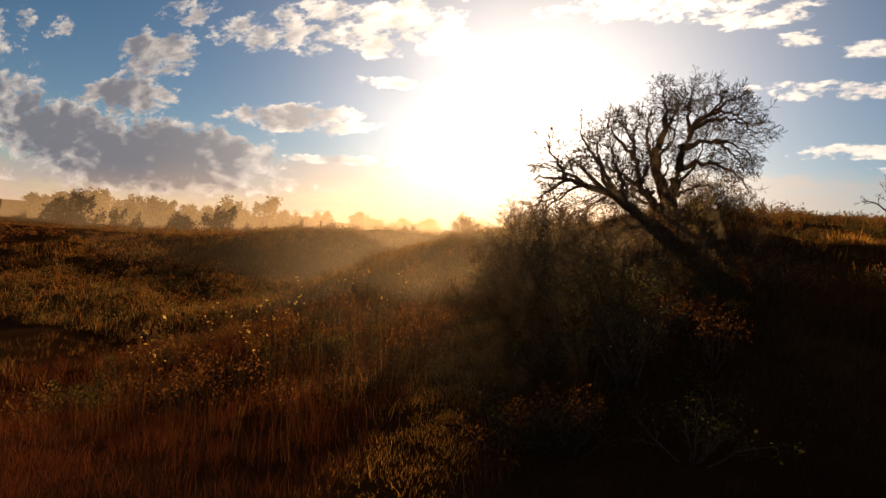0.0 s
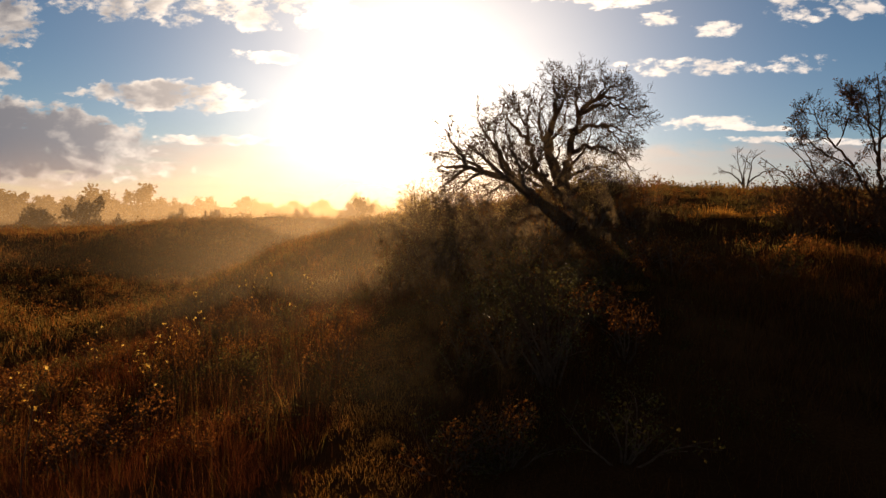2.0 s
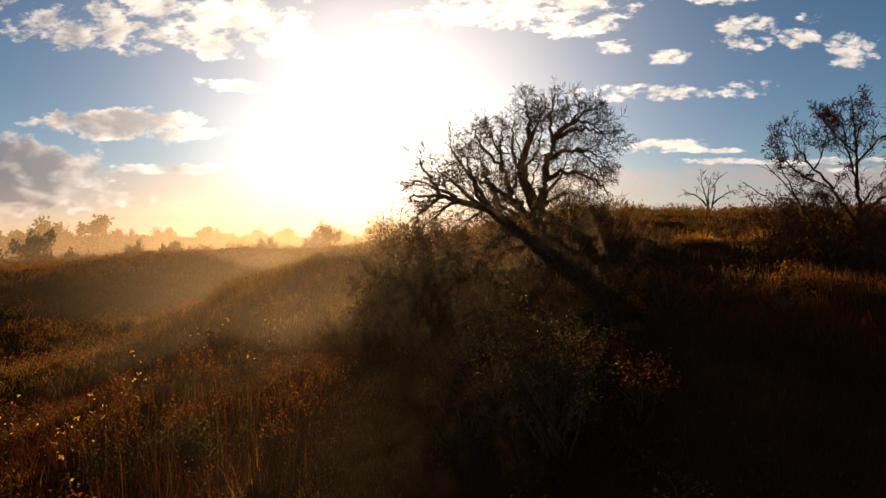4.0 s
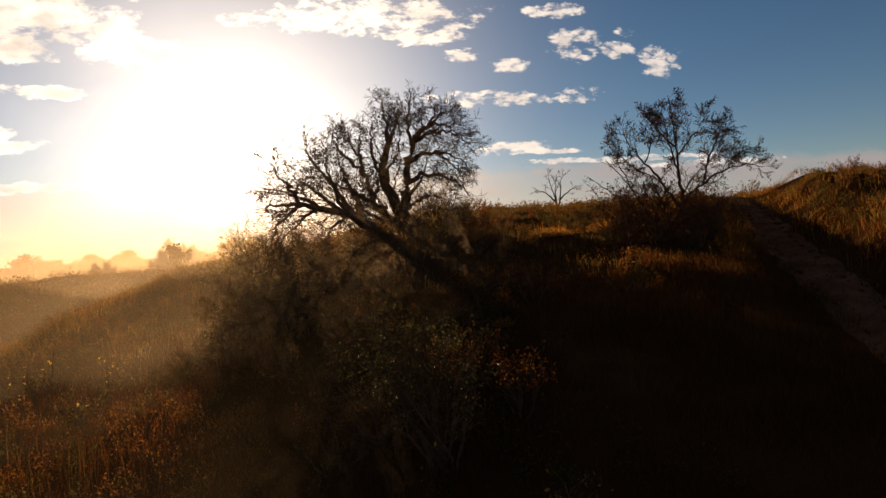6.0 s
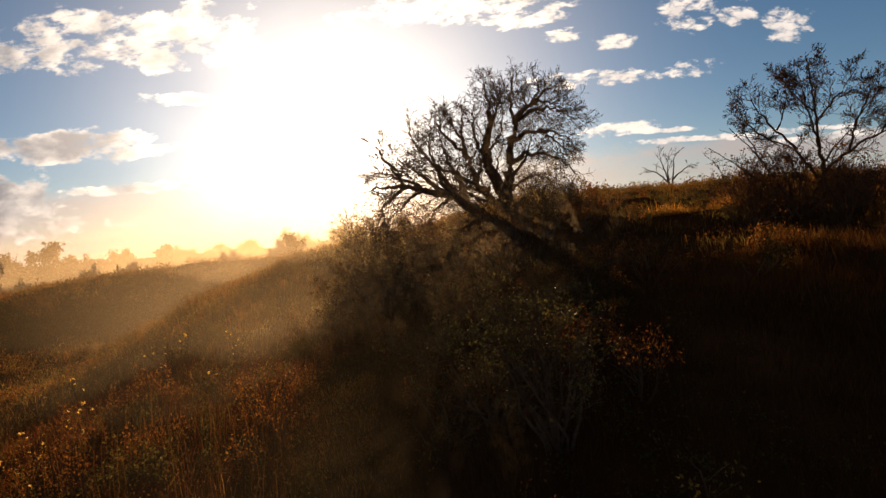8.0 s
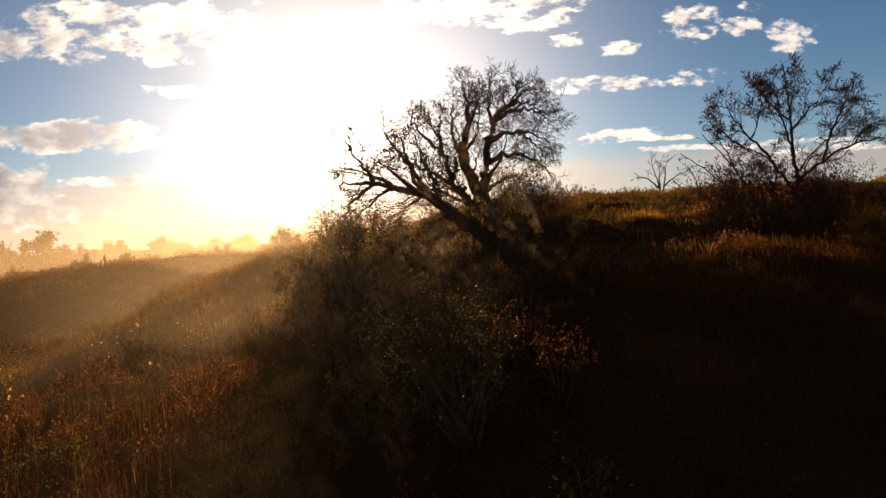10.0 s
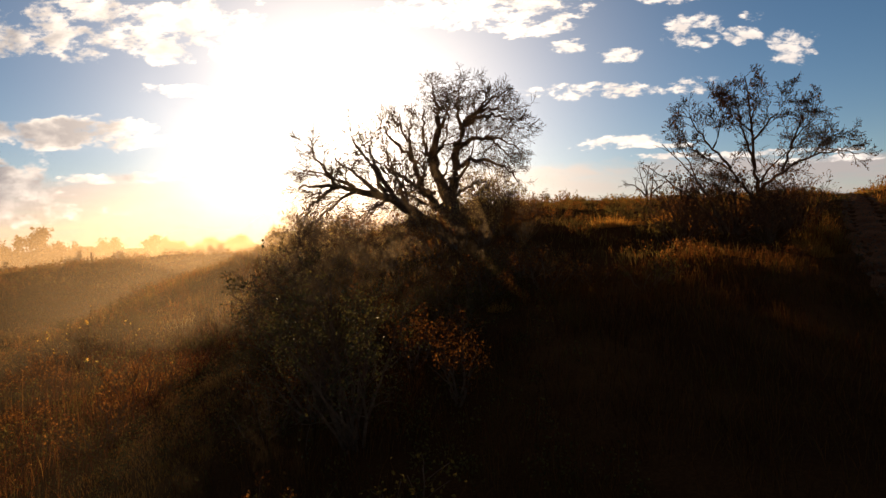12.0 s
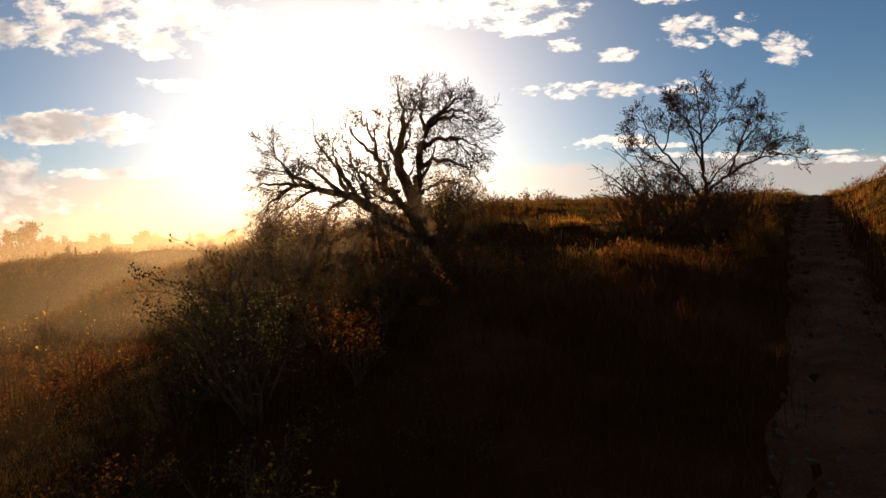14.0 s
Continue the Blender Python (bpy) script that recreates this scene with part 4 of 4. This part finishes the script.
weeds = [weed_meshes(91 + i) for i in range(4)]
rng = np.random.RandomState(95)
spots = [(-3.3, 2.1), (-3.6, 2.6), (-3.8, 4.1), (-3.6, 4.4), (-4.1, 4.3), (-4.4, 5.2), (-4.7, 5.9), (-3.4, 3.4)]
spots += [(rng.uniform(-6, -3.0), rng.uniform(2.6, 8.5)) for _ in range(9)]
for i, (x, y) in enumerate(spots):
    ob = thing("weed", x, y, "tall dry weed stalk with a few yellow leaves", "weed", "weeds in the grass", i * 50, 0.02, rng.uniform(0.75, 1.15))
    part("stem", weeds[i % 4][0], ob)
    part("foliage", weeds[i % 4][1], ob, "backlit yellow leaves")

# ---- stones on the road ----


def road_stones():
    rng = np.random.RandomState(101)
    bm = bmesh.new()
    bmesh.ops.create_icosphere(bm, subdivisions=1, radius=1.0)
    base = np.array([v.co[:] for v in bm.verts])
    tri = np.array([[v.index for v in f.verts] for f in bm.faces])
    bm.free()
    n = 1500
    y = rng.uniform(0.5, 26, n)
    q = rng.uniform(-0.66, 0.66, n)
    x = road_x(y) + q
    s = rng.uniform(0.008, 0.03, n)
    shape = base[None] * (1 + 0.25 * rng.normal(size=(n, len(base), 1))) * (s[:, None] * rng.uniform(0.6, 1.3, (n, 3)))[:, None]
    V = shape + np.stack([x, y, land(x, y) + 0.035], 1)[:, None]
    F = tri[None] + (np.arange(n) * len(base))[:, None, None]
    tagged(new("gravel", mesh_from("gravel", V.reshape(-1, 3), F.reshape(-1, 3), STONE)), "loose pebbles on the dirt track", "gravel", kind="stuff")


road_stones()

# ---- the far trees in the mist ----
FAR_LEAF = leafy("far_foliage", [(0.0, (0.07, 0.05, 0.028)), (0.5, (0.13, 0.095, 0.05)), (1.0, (0.20, 0.145, 0.08))], 0.45)


def far_tree_meshes(seed):
    rng = np.random.RandomState(seed)
    out, tips = [], []
    spec = dict(crook=0.18, lift=0.05, fine=0.03, levels=3, count=[7, 4, 3], bare=0.2, angle=(25, 65), ratio=(0.4, 0.65))
    spread(rng, (0, 0, -0.3), (0.05, 0, 1), 5.5, 0.28, 0, out, tips, spec)
    tips = np.asarray(tips)
    pick = tips[rng.randint(0, len(tips), 800)] + rng.normal(size=(800, 3)) * 0.35
    return mesh_from("far_wood", *tubes(out), BARK), mesh_from("far_leaves", *leaves(pick, 0.58, rng), FAR_LEAF)


far_kinds = [far_tree_meshes(111 + i) for i in range(3)]
rng = np.random.RandomState(115)
for i in range(60):
    u = -1.56 + 1.4 * i / 59 + rng.uniform(-0.02, 0.02)
    y = rng.uniform(85, 140)
    x = u * y
    ob = thing("cottonwood_tree", x, y, "bushy cottonwood standing in the morning mist", "tree", "trees in the mist", rng.uniform(0, 360), 0.1, rng.uniform(0.6, 1.1) * (1.25 if u < -0.8 else 0.9))
    part("trunk", far_kinds[i % 3][0], ob)
    part("foliage", far_kinds[i % 3][1], ob)


# ---- mist, and the sun's glow put into sheets ----


def build_mist_and_glow():
    m, n = material("mist")
    where = n.add("ShaderNodeNewGeometry").outputs["Position"]
    attr = n.add("ShaderNodeAttribute")
    attr.attribute_name = "thin"
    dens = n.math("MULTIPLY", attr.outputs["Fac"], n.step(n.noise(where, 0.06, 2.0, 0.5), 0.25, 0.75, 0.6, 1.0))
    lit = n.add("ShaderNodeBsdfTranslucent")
    lit.inputs[0].default_value = MIST_GLOW_TINT
    clear = n.add("ShaderNodeBsdfTransparent")
    mixs = n.add("ShaderNodeMixShader")
    n.put(dens, mixs.inputs[0])
    n.put(clear.outputs[0], mixs.inputs[1])
    n.put(lit.outputs[0], mixs.inputs[2])
    finish(n, mixs.outputs[0])
    V, F, T, base = [], [], [], 0
    # far sheets are valley mist; the near three are added for glare
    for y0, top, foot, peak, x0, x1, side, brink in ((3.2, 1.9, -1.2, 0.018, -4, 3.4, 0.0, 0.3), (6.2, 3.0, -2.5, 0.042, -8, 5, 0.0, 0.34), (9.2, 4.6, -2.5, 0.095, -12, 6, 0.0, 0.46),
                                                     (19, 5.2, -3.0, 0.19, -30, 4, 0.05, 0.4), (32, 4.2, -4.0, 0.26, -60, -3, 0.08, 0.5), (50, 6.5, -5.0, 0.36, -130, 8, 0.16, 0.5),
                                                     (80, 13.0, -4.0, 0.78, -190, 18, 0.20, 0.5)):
        us, vs = np.linspace(0, 1, 90), np.linspace(0, 1, 16)
        U, W = np.meshgrid(us, vs, indexing="ij")
        X = x0 + (x1 - x0) * U
        Y = y0 + y0 * 0.05 * waves(X, X * 0, y0 * 0.6, int(y0)) + y0 * 0.06 * W
        Z = foot + (top - foot) * W + top * 0.15 * waves(X, X * 0, y0 * 0.5, int(y0) + 1) * W
        V.append(np.stack([X, Y, Z], -1).reshape(-1, 3))
        i, j = np.meshgrid(np.arange(89), np.arange(15), indexing="ij")
        F.append(np.stack([i * 16 + j, (i + 1) * 16 + j, (i + 1) * 16 + j + 1, i * 16 + j + 1], -1).reshape(-1, 4) + base)
        # thickest towards the sun's bearing, so its glow is painted into the opacity
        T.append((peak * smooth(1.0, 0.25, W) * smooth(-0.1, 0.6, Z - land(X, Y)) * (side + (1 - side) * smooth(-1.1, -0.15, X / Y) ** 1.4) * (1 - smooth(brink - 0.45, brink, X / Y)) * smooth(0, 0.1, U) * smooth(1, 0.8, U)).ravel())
        base += 90 * 16
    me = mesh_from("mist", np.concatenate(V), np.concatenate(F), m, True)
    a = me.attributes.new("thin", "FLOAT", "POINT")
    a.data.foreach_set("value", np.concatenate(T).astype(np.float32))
    tagged(new("mist", me), "thin morning mist in the valley, with near sheets added for the sun's glow", "mist", kind="stuff")


build_mist_and_glow()
